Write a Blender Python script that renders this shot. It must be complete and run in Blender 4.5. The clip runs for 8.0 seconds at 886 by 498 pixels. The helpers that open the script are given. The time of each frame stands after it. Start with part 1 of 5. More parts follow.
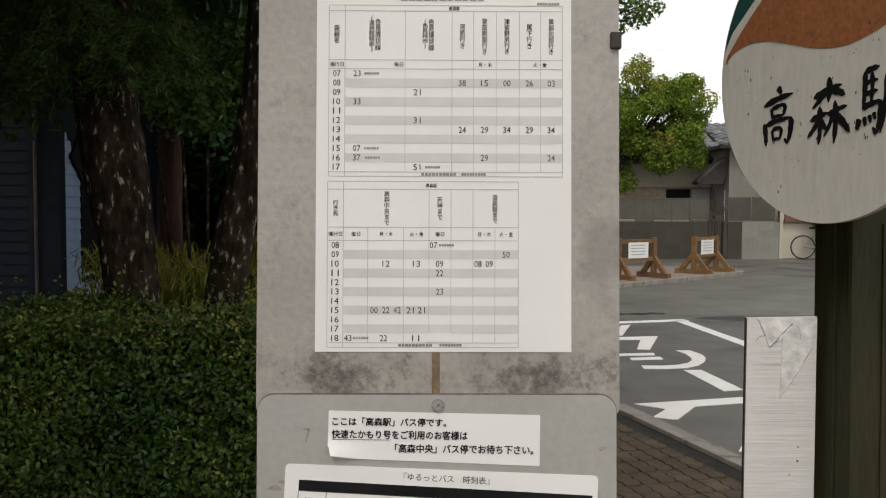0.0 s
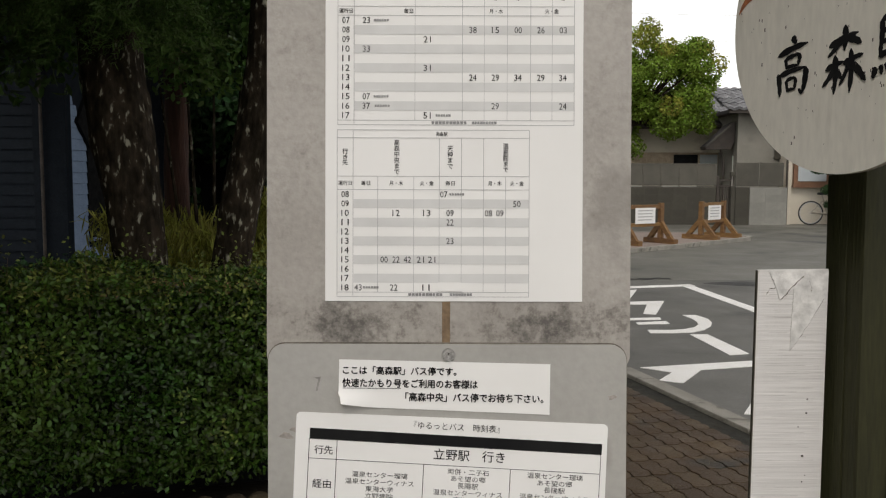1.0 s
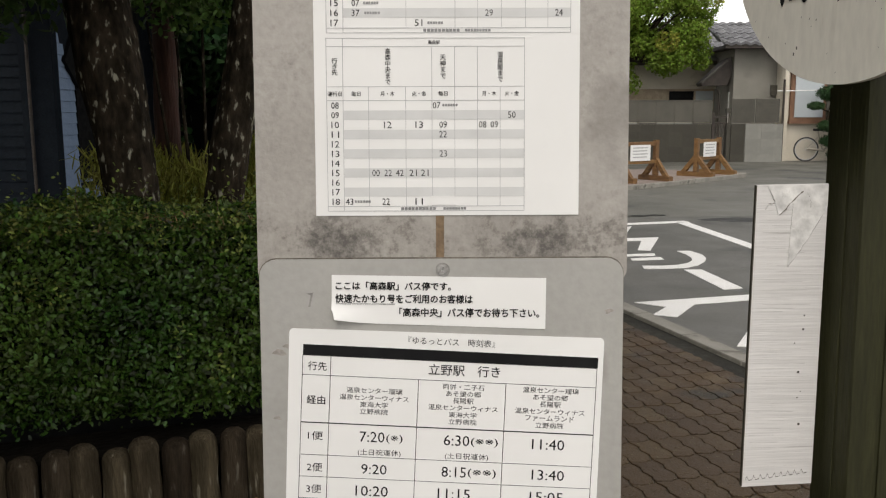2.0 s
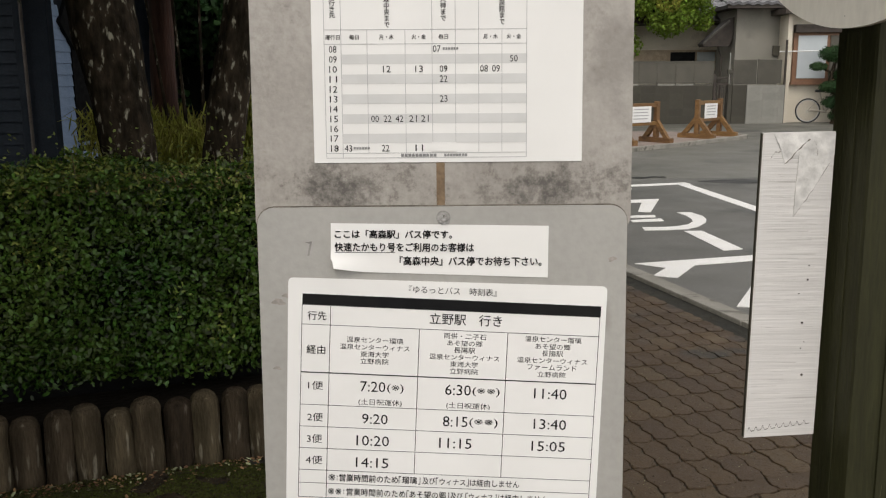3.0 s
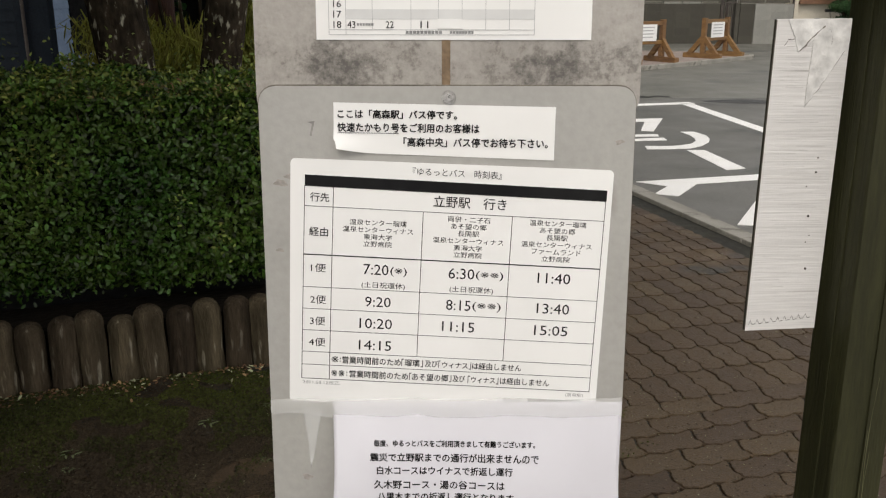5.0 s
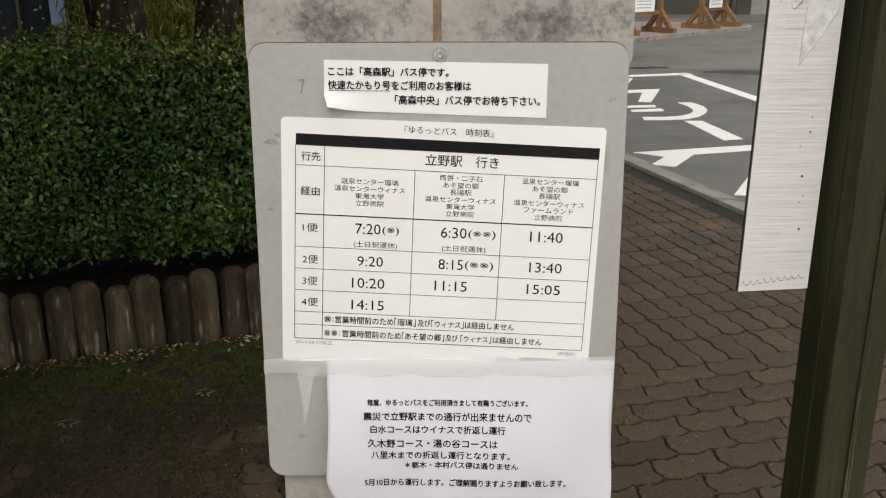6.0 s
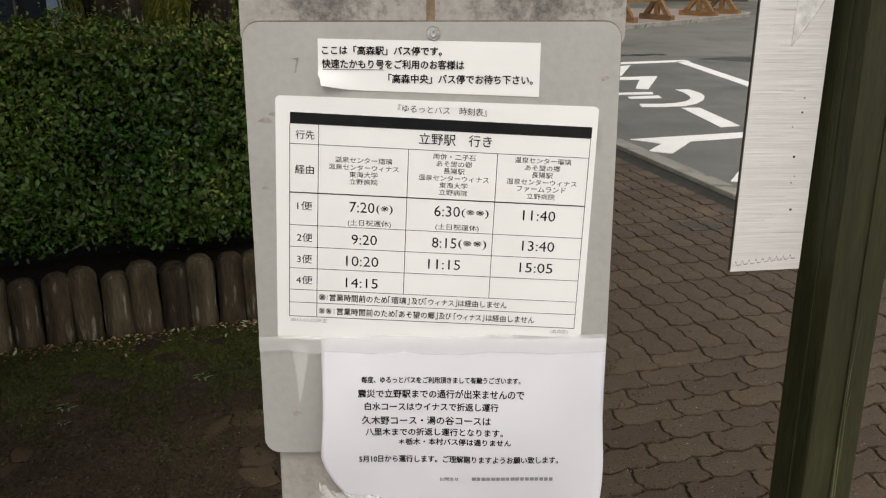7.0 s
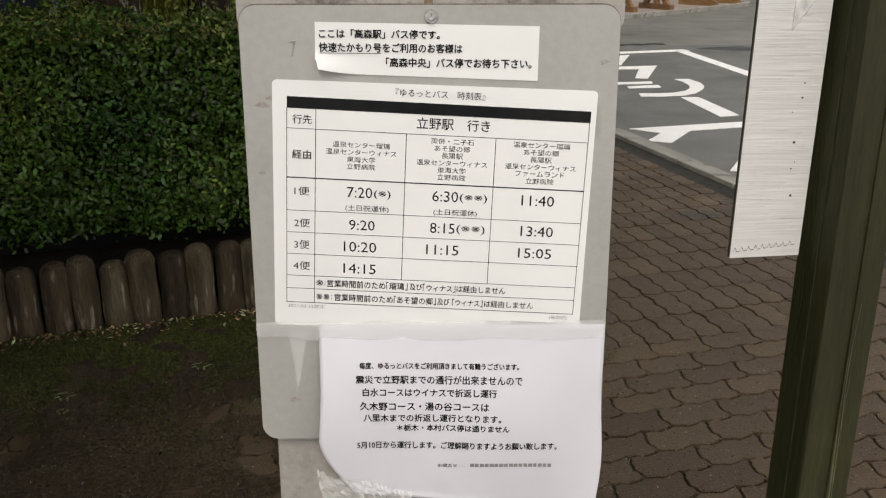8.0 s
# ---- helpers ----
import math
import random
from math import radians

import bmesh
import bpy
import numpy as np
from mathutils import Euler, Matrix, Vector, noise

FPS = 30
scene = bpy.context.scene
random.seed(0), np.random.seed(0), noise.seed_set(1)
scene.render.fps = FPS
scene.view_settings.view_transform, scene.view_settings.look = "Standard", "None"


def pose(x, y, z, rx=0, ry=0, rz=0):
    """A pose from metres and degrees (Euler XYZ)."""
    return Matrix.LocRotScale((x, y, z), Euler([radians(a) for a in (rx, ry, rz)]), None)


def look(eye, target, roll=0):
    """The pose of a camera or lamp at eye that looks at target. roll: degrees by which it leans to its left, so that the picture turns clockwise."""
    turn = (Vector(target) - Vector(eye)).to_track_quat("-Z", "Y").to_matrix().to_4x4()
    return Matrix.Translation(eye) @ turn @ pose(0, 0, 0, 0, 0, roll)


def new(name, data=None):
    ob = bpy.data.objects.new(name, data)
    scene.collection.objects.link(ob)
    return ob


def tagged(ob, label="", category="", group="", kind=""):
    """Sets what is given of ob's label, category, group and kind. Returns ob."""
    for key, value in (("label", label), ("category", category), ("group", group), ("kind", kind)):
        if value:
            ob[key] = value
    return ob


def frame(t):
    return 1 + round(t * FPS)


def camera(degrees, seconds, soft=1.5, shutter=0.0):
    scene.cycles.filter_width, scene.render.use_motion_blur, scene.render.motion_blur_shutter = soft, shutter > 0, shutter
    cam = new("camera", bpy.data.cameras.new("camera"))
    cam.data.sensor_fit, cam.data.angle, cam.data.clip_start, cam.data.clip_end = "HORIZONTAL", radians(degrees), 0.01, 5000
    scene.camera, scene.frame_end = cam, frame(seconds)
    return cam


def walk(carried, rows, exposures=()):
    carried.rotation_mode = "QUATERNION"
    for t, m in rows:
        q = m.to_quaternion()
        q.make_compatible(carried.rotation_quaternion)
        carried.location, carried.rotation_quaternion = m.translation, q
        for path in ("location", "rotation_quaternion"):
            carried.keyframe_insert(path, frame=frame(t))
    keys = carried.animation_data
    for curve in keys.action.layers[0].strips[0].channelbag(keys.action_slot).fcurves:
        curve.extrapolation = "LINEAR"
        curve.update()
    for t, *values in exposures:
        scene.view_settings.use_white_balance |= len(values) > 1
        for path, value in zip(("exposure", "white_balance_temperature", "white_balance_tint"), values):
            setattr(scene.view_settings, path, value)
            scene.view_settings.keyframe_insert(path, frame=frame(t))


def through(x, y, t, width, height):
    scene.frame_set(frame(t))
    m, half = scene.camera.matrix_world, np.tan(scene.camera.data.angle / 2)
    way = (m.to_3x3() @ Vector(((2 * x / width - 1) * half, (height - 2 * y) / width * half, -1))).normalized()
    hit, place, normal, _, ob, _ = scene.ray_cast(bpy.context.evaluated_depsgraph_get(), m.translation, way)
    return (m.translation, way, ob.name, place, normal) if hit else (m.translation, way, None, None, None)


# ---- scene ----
# camera and walk
cam = camera(53.65, 8.0, 1.2)
PATH = [
    (0.0, (-0.0089, -0.8722, 1.4475), (-0.0444, 1.1249, 1.3524), 0.2),
    (0.5, (-0.0109, -0.8756, 1.4427), (-0.0573, 1.1208, 1.3277), 0.2),
    (1.0, (-0.013, -0.8695, 1.4303), (-0.0623, 1.1217, 1.2584), 0.2),
    (1.5, (-0.0122, -0.8616, 1.4146), (-0.0543, 1.1226, 1.1691), 0.0),
    (3.0, (-0.0137, -0.8437, 1.3843), (-0.0502, 1.1183, 0.996), -0.4),
    (3.5, (-0.0148, -0.8413, 1.3761), (-0.049, 1.1133, 0.9543), -0.3),
    (4.0, (-0.0158, -0.8411, 1.3651), (-0.0477, 1.1008, 0.891), -0.0),
    (4.5, (-0.0168, -0.841, 1.354), (-0.0504, 1.0883, 0.8297), -0.0),
    (5.0, (-0.0178, -0.8426, 1.3451), (-0.0541, 1.0769, 0.7834), 0.1),
    (6.5, (-0.0096, -0.8478, 1.3264), (-0.0372, 1.0476, 0.6903), -0.1),
    (7.0, (-0.0084, -0.8539, 1.3239), (-0.033, 1.0388, 0.6789), -0.0),
    (7.5, (-0.0075, -0.8531, 1.3208), (-0.0319, 1.0359, 0.6651), 0.0),
    (8.0, (-0.0075, -0.8513, 1.3177), (-0.0299, 1.034, 0.6522), 0.0),
]
EXPOSURE = 0.6
walk(cam, [(t, look(eye, target, roll)) for t, eye, target, roll in PATH], [(t, EXPOSURE + e, 6850, 11.0) for t, e in ((0.0, -0.22), (1.0, -0.2), (1.5, -0.04), (3.5, 0.06), (5.0, 0.12), (8.0, 0.12))])

# overcast sky and a broad weak sun
world = bpy.data.worlds.new("overcast_sky")
scene.world = world
world.use_nodes = True
wn, wl = world.node_tree.nodes, world.node_tree.links
sky = wn.new("ShaderNodeTexSky")
sky.sky_type, sky.sun_disc = "NISHITA", False
sky.sun_elevation, sky.sun_rotation = radians(55), radians(194)
grey = wn.new("ShaderNodeHueSaturation")
grey.inputs["Saturation"].default_value = 0.12
wl.new(sky.outputs["Color"], grey.inputs["Color"])
wl.new(grey.outputs["Color"], wn["Background"].inputs["Color"])
wn["Background"].inputs["Strength"].default_value = 0.15
sun = new("sun", bpy.data.lights.new("sun", "SUN"))
sun.data.energy, sun.data.angle, sun.data.color = 0.8, radians(25), (1.0, 0.96, 0.9)
sun.matrix_world = look((-2.5, -8, 13), (0, 2, 0))


# ---- materials ----
def surf(name, c1, c2, scale=6.0, rough=0.7, bump=0.2, bscale=60.0, metal=0.0, stain=None, stain_at=0.6, stain_scale=3.0,
         rand=0.0, island=0.0, stretch=(1, 1, 1), fine=0.25, spec=0.5):
    """Two colours mixed by broad noise, a fine grain, optional stains, optional change from piece to piece."""
    m = bpy.data.materials.new(name)
    m.use_nodes = True
    n, l = m.node_tree.nodes, m.node_tree.links
    b = n["Principled BSDF"]
    tc = n.new("ShaderNodeTexCoord")
    mp = n.new("ShaderNodeMapping")
    mp.inputs["Scale"].default_value = stretch
    l.new(tc.outputs["Object"], mp.inputs["Vector"])

    def noise_tex(sc, detail=5.0):
        t = n.new("ShaderNodeTexNoise")
        t.inputs["Scale"].default_value, t.inputs["Detail"].default_value = sc, detail
        l.new(mp.outputs["Vector"], t.inputs["Vector"])
        return t.outputs["Fac"]

    def remap(fac, a, z, lo=0.0, hi=1.0):
        r = n.new("ShaderNodeMapRange")
        r.inputs["From Min"].default_value, r.inputs["From Max"].default_value = a, z
        r.inputs["To Min"].default_value, r.inputs["To Max"].default_value = lo, hi
        l.new(fac, r.inputs["Value"])
        return r.outputs["Result"]

    def mix(fac, a, z, kind="MIX"):
        x = n.new("ShaderNodeMix")
        x.data_type, x.blend_type = "RGBA", kind
        for sock, v in ((x.inputs[0], fac), (x.inputs[6], a), (x.inputs[7], z)):
            if isinstance(v, bpy.types.NodeSocket):
                l.new(v, sock)
            else:
                sock.default_value = v
        return x.outputs[2]

    col = mix(remap(noise_tex(scale), 0.35, 0.65), (*c1, 1), (*c2, 1))
    if stain:
        col = mix(remap(noise_tex(stain_scale, 8.0), stain_at, stain_at + 0.08), col, (*stain, 1))
    if fine:
        g = n.new("ShaderNodeCombineColor")
        f = remap(noise_tex(bscale), 0.3, 0.7, 1 - fine, 1 + fine)
        for k in range(3):
            l.new(f, g.inputs[k])
        col = mix(1.0, col, g.outputs[0], "MULTIPLY")
    for amount, node, socket in ((rand, "ShaderNodeObjectInfo", "Random"), (island, "ShaderNodeNewGeometry", "Random Per Island")):
        if amount:
            h = n.new("ShaderNodeHueSaturation")
            r = n.new(node).outputs[socket]
            l.new(remap(r, 0, 1, 1 - amount, 1 + amount), h.inputs["Value"])
            l.new(remap(r, 0, 1, 0.5 - 0.03 * amount, 0.5 + 0.03 * amount), h.inputs["Hue"])
            l.new(col, h.inputs["Color"])
            col = h.outputs["Color"]
    l.new(col, b.inputs["Base Color"])
    b.inputs["Metallic"].default_value = metal
    b.inputs["Specular IOR Level"].default_value = spec
    l.new(remap(noise_tex(scale * 2.3), 0.3, 0.7, max(0.02, rough - 0.1), min(1, rough + 0.1)), b.inputs["Roughness"])
    if bump:
        bp = n.new("ShaderNodeBump")
        bp.inputs["Strength"].default_value, bp.inputs["Distance"].default_value = bump, 0.01
        l.new(noise_tex(bscale, 8.0), bp.inputs["Height"])
        l.new(bp.outputs["Normal"], b.inputs["Normal"])
    return m


def leafy(name, c1, c2, rough=0.5, through=0.25, spec=0.22, vary=0.55):
    """Leaf colour that changes from leaf to leaf, with some light passing through."""
    m = surf(name, c1, c2, 2.0, rough, 0.0, 30.0, island=vary, fine=0.12, spec=spec)
    n, l = m.node_tree.nodes, m.node_tree.links
    t = n.new("ShaderNodeBsdfTranslucent")
    mx = n.new("ShaderNodeMixShader")
    mx.inputs[0].default_value = through
    src = n["Principled BSDF"].inputs["Base Color"].links[0].from_socket
    l.new(src, t.inputs["Color"])
    l.new(n["Principled BSDF"].outputs[0], mx.inputs[1])
    l.new(t.outputs[0], mx.inputs[2])
    l.new(mx.outputs[0], n["Material Output"].inputs["Surface"])
    return m


M = {
    "asphalt": surf("asphalt", (0.1, 0.098, 0.083), (0.14, 0.136, 0.116), 0.6, 0.55, 0.35, 90.0, stain=(0.05, 0.052, 0.05), stain_at=0.58, stain_scale=0.7),
    "paver": surf("paver", (0.056, 0.0355, 0.018), (0.087, 0.056, 0.029), 3.0, 0.66, 0.6, 210.0, stain=(0.035, 0.03, 0.024), stain_at=0.56, stain_scale=2.2, rand=0.2, fine=0.45, spec=0.36),
    "joint": surf("joint", (0.011, 0.0105, 0.007), (0.02, 0.0185, 0.011), 8.0, 0.9, 0.5, 120.0),
    "soil": surf("soil", (0.007, 0.0055, 0.004), (0.013, 0.01, 0.007), 5.0, 0.95, 0.8, 40.0, spec=0.1),
    "kerb": surf("kerb", (0.2, 0.19, 0.165), (0.28, 0.265, 0.23), 5.0, 0.8, 0.3, 120.0, stain=(0.12, 0.115, 0.095), stain_scale=6.0),
    "road_paint": surf("road_paint", (0.74, 0.73, 0.7), (0.8, 0.79, 0.77), 4.0, 0.6, 0.2, 120.0, stain=(0.55, 0.55, 0.53), stain_at=0.66, stain_scale=9.0),
    "board_grey": surf("board_grey", (0.325, 0.303, 0.275), (0.385, 0.362, 0.33), 5.0, 0.5, 0.1, 140.0, stain=(0.27, 0.25, 0.225), stain_at=0.64, stain_scale=9.0, fine=0.08),
    "plate_grey": surf("plate_grey", (0.335, 0.327, 0.304), (0.385, 0.377, 0.349), 5.0, 0.38, 0.05, 120.0, stain=(0.295, 0.28, 0.255), stain_at=0.64, stain_scale=11.0, fine=0.05),
    "paper": surf("paper", (0.78, 0.775, 0.755), (0.81, 0.805, 0.785), 5.0, 0.45, 0.03, 12.0, fine=0.02),
    "paper_new": surf("paper_new", (0.64, 0.63, 0.67), (0.68, 0.67, 0.71), 5.0, 0.6, 0.04, 14.0, fine=0.02),
    "ink": surf("ink", (0.008, 0.008, 0.009), (0.014, 0.014, 0.014), 20.0, 0.8, 0.0, 50.0, fine=0.1, spec=0.12),
    "ink_grey": surf("ink_grey", (0.2, 0.2, 0.2), (0.27, 0.27, 0.27), 20.0, 0.6, 0.0, 50.0, fine=0.1),
    "line_grey": surf("line_grey", (0.36, 0.36, 0.36), (0.43, 0.43, 0.43), 20.0, 0.6, 0.0, 50.0, fine=0.1),
    "row_grey": surf("row_grey", (0.59, 0.59, 0.58), (0.63, 0.63, 0.62), 20.0, 0.5, 0.0, 50.0, fine=0.03),
    "grime": surf("grime", (0.05, 0.045, 0.038), (0.09, 0.08, 0.07), 30.0, 0.8, 0.1, 200.0),
    "strap": surf("strap", (0.14, 0.09, 0.048), (0.2, 0.135, 0.075), 20.0, 0.6, 0.1, 200.0),
    "bolt_steel": surf("bolt_steel", (0.26, 0.25, 0.235), (0.36, 0.35, 0.335), 60.0, 0.35, 0.1, 300.0, metal=0.8),
    "steel": surf("steel", (0.45, 0.44, 0.42), (0.58, 0.57, 0.55), 20.0, 0.35, 0.05, 200.0, metal=0.9),
    "post": surf("post", (0.021, 0.021, 0.008), (0.034, 0.034, 0.0135), 6.0, 0.65, 0.25, 60.0, spec=0.25, stretch=(5, 5, 0.5), stain=(0.12, 0.105, 0.055), stain_at=0.69, stain_scale=3.0),
    "disc_white": surf("disc_white", (0.68, 0.655, 0.58), (0.74, 0.715, 0.64), 4.0, 0.45, 0.05, 160.0, stain=(0.54, 0.515, 0.44), stain_at=0.63, stain_scale=14.0, stretch=(1, 1, 0.25), fine=0.06),
    "disc_orange": surf("disc_orange", (0.34, 0.125, 0.05), (0.41, 0.16, 0.065), 6.0, 0.5, 0.1, 160.0, stain=(0.33, 0.14, 0.06), stain_scale=12.0),
    "disc_green": surf("disc_green", (0.015, 0.075, 0.06), (0.02, 0.1, 0.08), 6.0, 0.5, 0.1, 160.0),
    "alu": surf("alu", (0.6, 0.585, 0.565), (0.66, 0.645, 0.625), 5.0, 0.5, 0.12, 34.0, stretch=(0.35, 1, 12), stain=(0.42, 0.4, 0.38), stain_at=0.66, stain_scale=16.0, fine=0.1),
    "log": surf("log", (0.029, 0.022, 0.0135), (0.073, 0.056, 0.036), 7.0, 0.95, 1.0, 50.0, stretch=(3, 3, 0.5), stain=(0.15, 0.132, 0.1), stain_at=0.62, stain_scale=13.0, rand=0.35, spec=0.1),
    "bark": surf("bark", (0.013, 0.010, 0.006), (0.04, 0.03, 0.02), 11.0, 0.95, 1.0, 30.0, stretch=(1.3, 1.3, 0.55), stain=(0.2, 0.19, 0.145), stain_at=0.605, stain_scale=30.0, fine=0.55, spec=0.1),
    "bark_red": surf("bark_red", (0.032, 0.013, 0.008), (0.058, 0.023, 0.014), 9.0, 0.95, 1.0, 20.0, stretch=(3, 3, 0.4)),
    "twig": surf("twig", (0.06, 0.04, 0.025), (0.1, 0.06, 0.04), 12.0, 0.9, 0.3, 60.0),
    "hedge_leaf": leafy("hedge_leaf", (0.024, 0.056, 0.007), (0.07, 0.118, 0.018), 0.36, 0.22, 0.3, 0.7),
    "dark_leaf": leafy("dark_leaf", (0.02, 0.055, 0.018), (0.04, 0.085, 0.028), 0.5),
    "conifer": leafy("conifer", (0.034, 0.066, 0.013), (0.058, 0.098, 0.02), 0.6),
    "maple_leaf": leafy("maple_leaf", (0.15, 0.235, 0.03), (0.22, 0.31, 0.045), 0.5, 0.45),
    "maple_new": leafy("maple_new", (0.2, 0.22, 0.03), (0.26, 0.26, 0.045), 0.5, 0.35),
    "dry_grass": leafy("dry_grass", (0.24, 0.25, 0.045), (0.33, 0.32, 0.07), 0.6, 0.35),
    # navy siding, darkened further for the tree shade that lies on the front
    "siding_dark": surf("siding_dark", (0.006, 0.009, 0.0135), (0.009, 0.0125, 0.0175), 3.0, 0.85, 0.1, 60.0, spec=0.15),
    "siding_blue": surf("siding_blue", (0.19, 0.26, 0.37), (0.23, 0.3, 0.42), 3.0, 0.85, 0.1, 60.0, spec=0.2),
    # near-black, also stands for shade inside hedge, thicket and windows
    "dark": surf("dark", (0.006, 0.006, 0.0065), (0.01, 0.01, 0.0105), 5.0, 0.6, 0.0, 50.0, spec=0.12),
    "barrier_wood": surf("barrier_wood", (0.12, 0.058, 0.018), (0.2, 0.105, 0.035), 5.0, 0.6, 0.3, 40.0, stretch=(1, 1, 3), rand=0.15),
    "stucco": surf("stucco", (0.54, 0.49, 0.4), (0.6, 0.55, 0.455), 1.2, 0.85, 0.3, 60.0, stain=(0.4, 0.355, 0.285), stain_scale=1.0),
    # greyer than the house stucco, and darkened for the shade under the eaves
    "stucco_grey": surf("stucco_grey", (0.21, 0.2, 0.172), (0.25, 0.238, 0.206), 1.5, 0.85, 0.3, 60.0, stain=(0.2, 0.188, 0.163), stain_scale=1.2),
    "block": surf("block", (0.04, 0.037, 0.028), (0.064, 0.059, 0.046), 2.0, 0.9, 0.4, 60.0, stain=(0.032, 0.03, 0.024), stain_scale=2.0, rand=0.1),
    "block_light": surf("block_light", (0.19, 0.188, 0.168), (0.25, 0.245, 0.22), 2.0, 0.9, 0.3, 60.0, stain=(0.14, 0.138, 0.12), stain_scale=3.0, rand=0.08),
    "fence_metal": surf("fence_metal", (0.062, 0.057, 0.043), (0.08, 0.073, 0.056), 3.0, 0.5, 0.05, 60.0),
    "wood_dark": surf("wood_dark", (0.028, 0.022, 0.017), (0.05, 0.038, 0.03), 6.0, 0.7, 0.3, 40.0),
    "wood_brown": surf("wood_brown", (0.16, 0.08, 0.045), (0.21, 0.11, 0.06), 6.0, 0.6, 0.2, 40.0),
    "wood_pale": surf("wood_pale", (0.36, 0.28, 0.2), (0.45, 0.36, 0.26), 6.0, 0.7, 0.2, 40.0),
    "blind": surf("blind", (0.42, 0.46, 0.48), (0.46, 0.5, 0.52), 2.0, 0.5, 0.0, 30.0, fine=0.03),
    "plastic_white": surf("plastic_white", (0.75, 0.75, 0.74), (0.8, 0.8, 0.79), 5.0, 0.4, 0.0, 50.0, fine=0.03),
    "rubber": surf("rubber", (0.02, 0.02, 0.02), (0.035, 0.035, 0.035), 9.0, 0.8, 0.1, 80.0),
    "bike_cream": surf("bike_cream", (0.3, 0.27, 0.22), (0.36, 0.33, 0.27), 5.0, 0.4, 0.0, 50.0),
    "litter": leafy("litter", (0.14, 0.07, 0.035), (0.25, 0.15, 0.08), 0.8, 0.1),
    "litter_pale": leafy("litter_pale", (0.2, 0.22, 0.12), (0.32, 0.33, 0.2), 0.7, 0.1),
    "worn_wood": surf("worn_wood", (0.075, 0.075, 0.034), (0.12, 0.115, 0.06), 20.0, 0.7, 0.3, 80.0, stretch=(5, 5, 0.6)),
    "plate_mark": surf("plate_mark", (0.2, 0.195, 0.18), (0.25, 0.24, 0.225), 30.0, 0.6, 0.0, 80.0),
    "seam_dirt": surf("seam_dirt", (0.1, 0.088, 0.07), (0.17, 0.15, 0.125), 40.0, 0.9, 0.2, 200.0),
    "smear": surf("smear", (0.29, 0.265, 0.235), (0.33, 0.31, 0.28), 60.0, 0.6, 0.05, 200.0),
    "weed_leaf": leafy("weed_leaf", (0.12, 0.15, 0.07), (0.19, 0.21, 0.11), 0.7, 0.15),
    "crumb": leafy("crumb", (0.03, 0.021, 0.0125), (0.054, 0.039, 0.024), 0.95, 0.0),
    "scratch": surf("scratch", (0.42, 0.405, 0.38), (0.52, 0.505, 0.48), 20.0, 0.6, 0.0, 100.0),
    "torn": surf("torn", (0.62, 0.61, 0.585), (0.69, 0.68, 0.66), 14.0, 0.7, 0.3, 60.0, stain=(0.34, 0.32, 0.29), stain_at=0.66, stain_scale=40.0),
    "shoot_leaf": leafy("shoot_leaf", (0.11, 0.155, 0.03), (0.18, 0.195, 0.045), 0.45, 0.3),
    "bush_leaf": leafy("bush_leaf", (0.065, 0.13, 0.028), (0.105, 0.175, 0.042), 0.45, 0.3),
    "moss_leaf": leafy("moss_leaf", (0.025, 0.03, 0.006), (0.056, 0.062, 0.012), 0.8, 0.2),
    "island": surf("island", (0.2, 0.16, 0.14), (0.26, 0.21, 0.18), 3.0, 0.8, 0.3, 60.0),
    "asphalt_near": surf("asphalt_near", (0.083, 0.082, 0.072), (0.118, 0.115, 0.102), 0.8, 0.6, 0.4, 90.0, stain=(0.048, 0.048, 0.044), stain_at=0.57, stain_scale=0.9),
    "wet": surf("wet", (0.016, 0.016, 0.015), (0.024, 0.024, 0.022), 2.0, 0.5, 0.02, 60.0, spec=0.2),
}


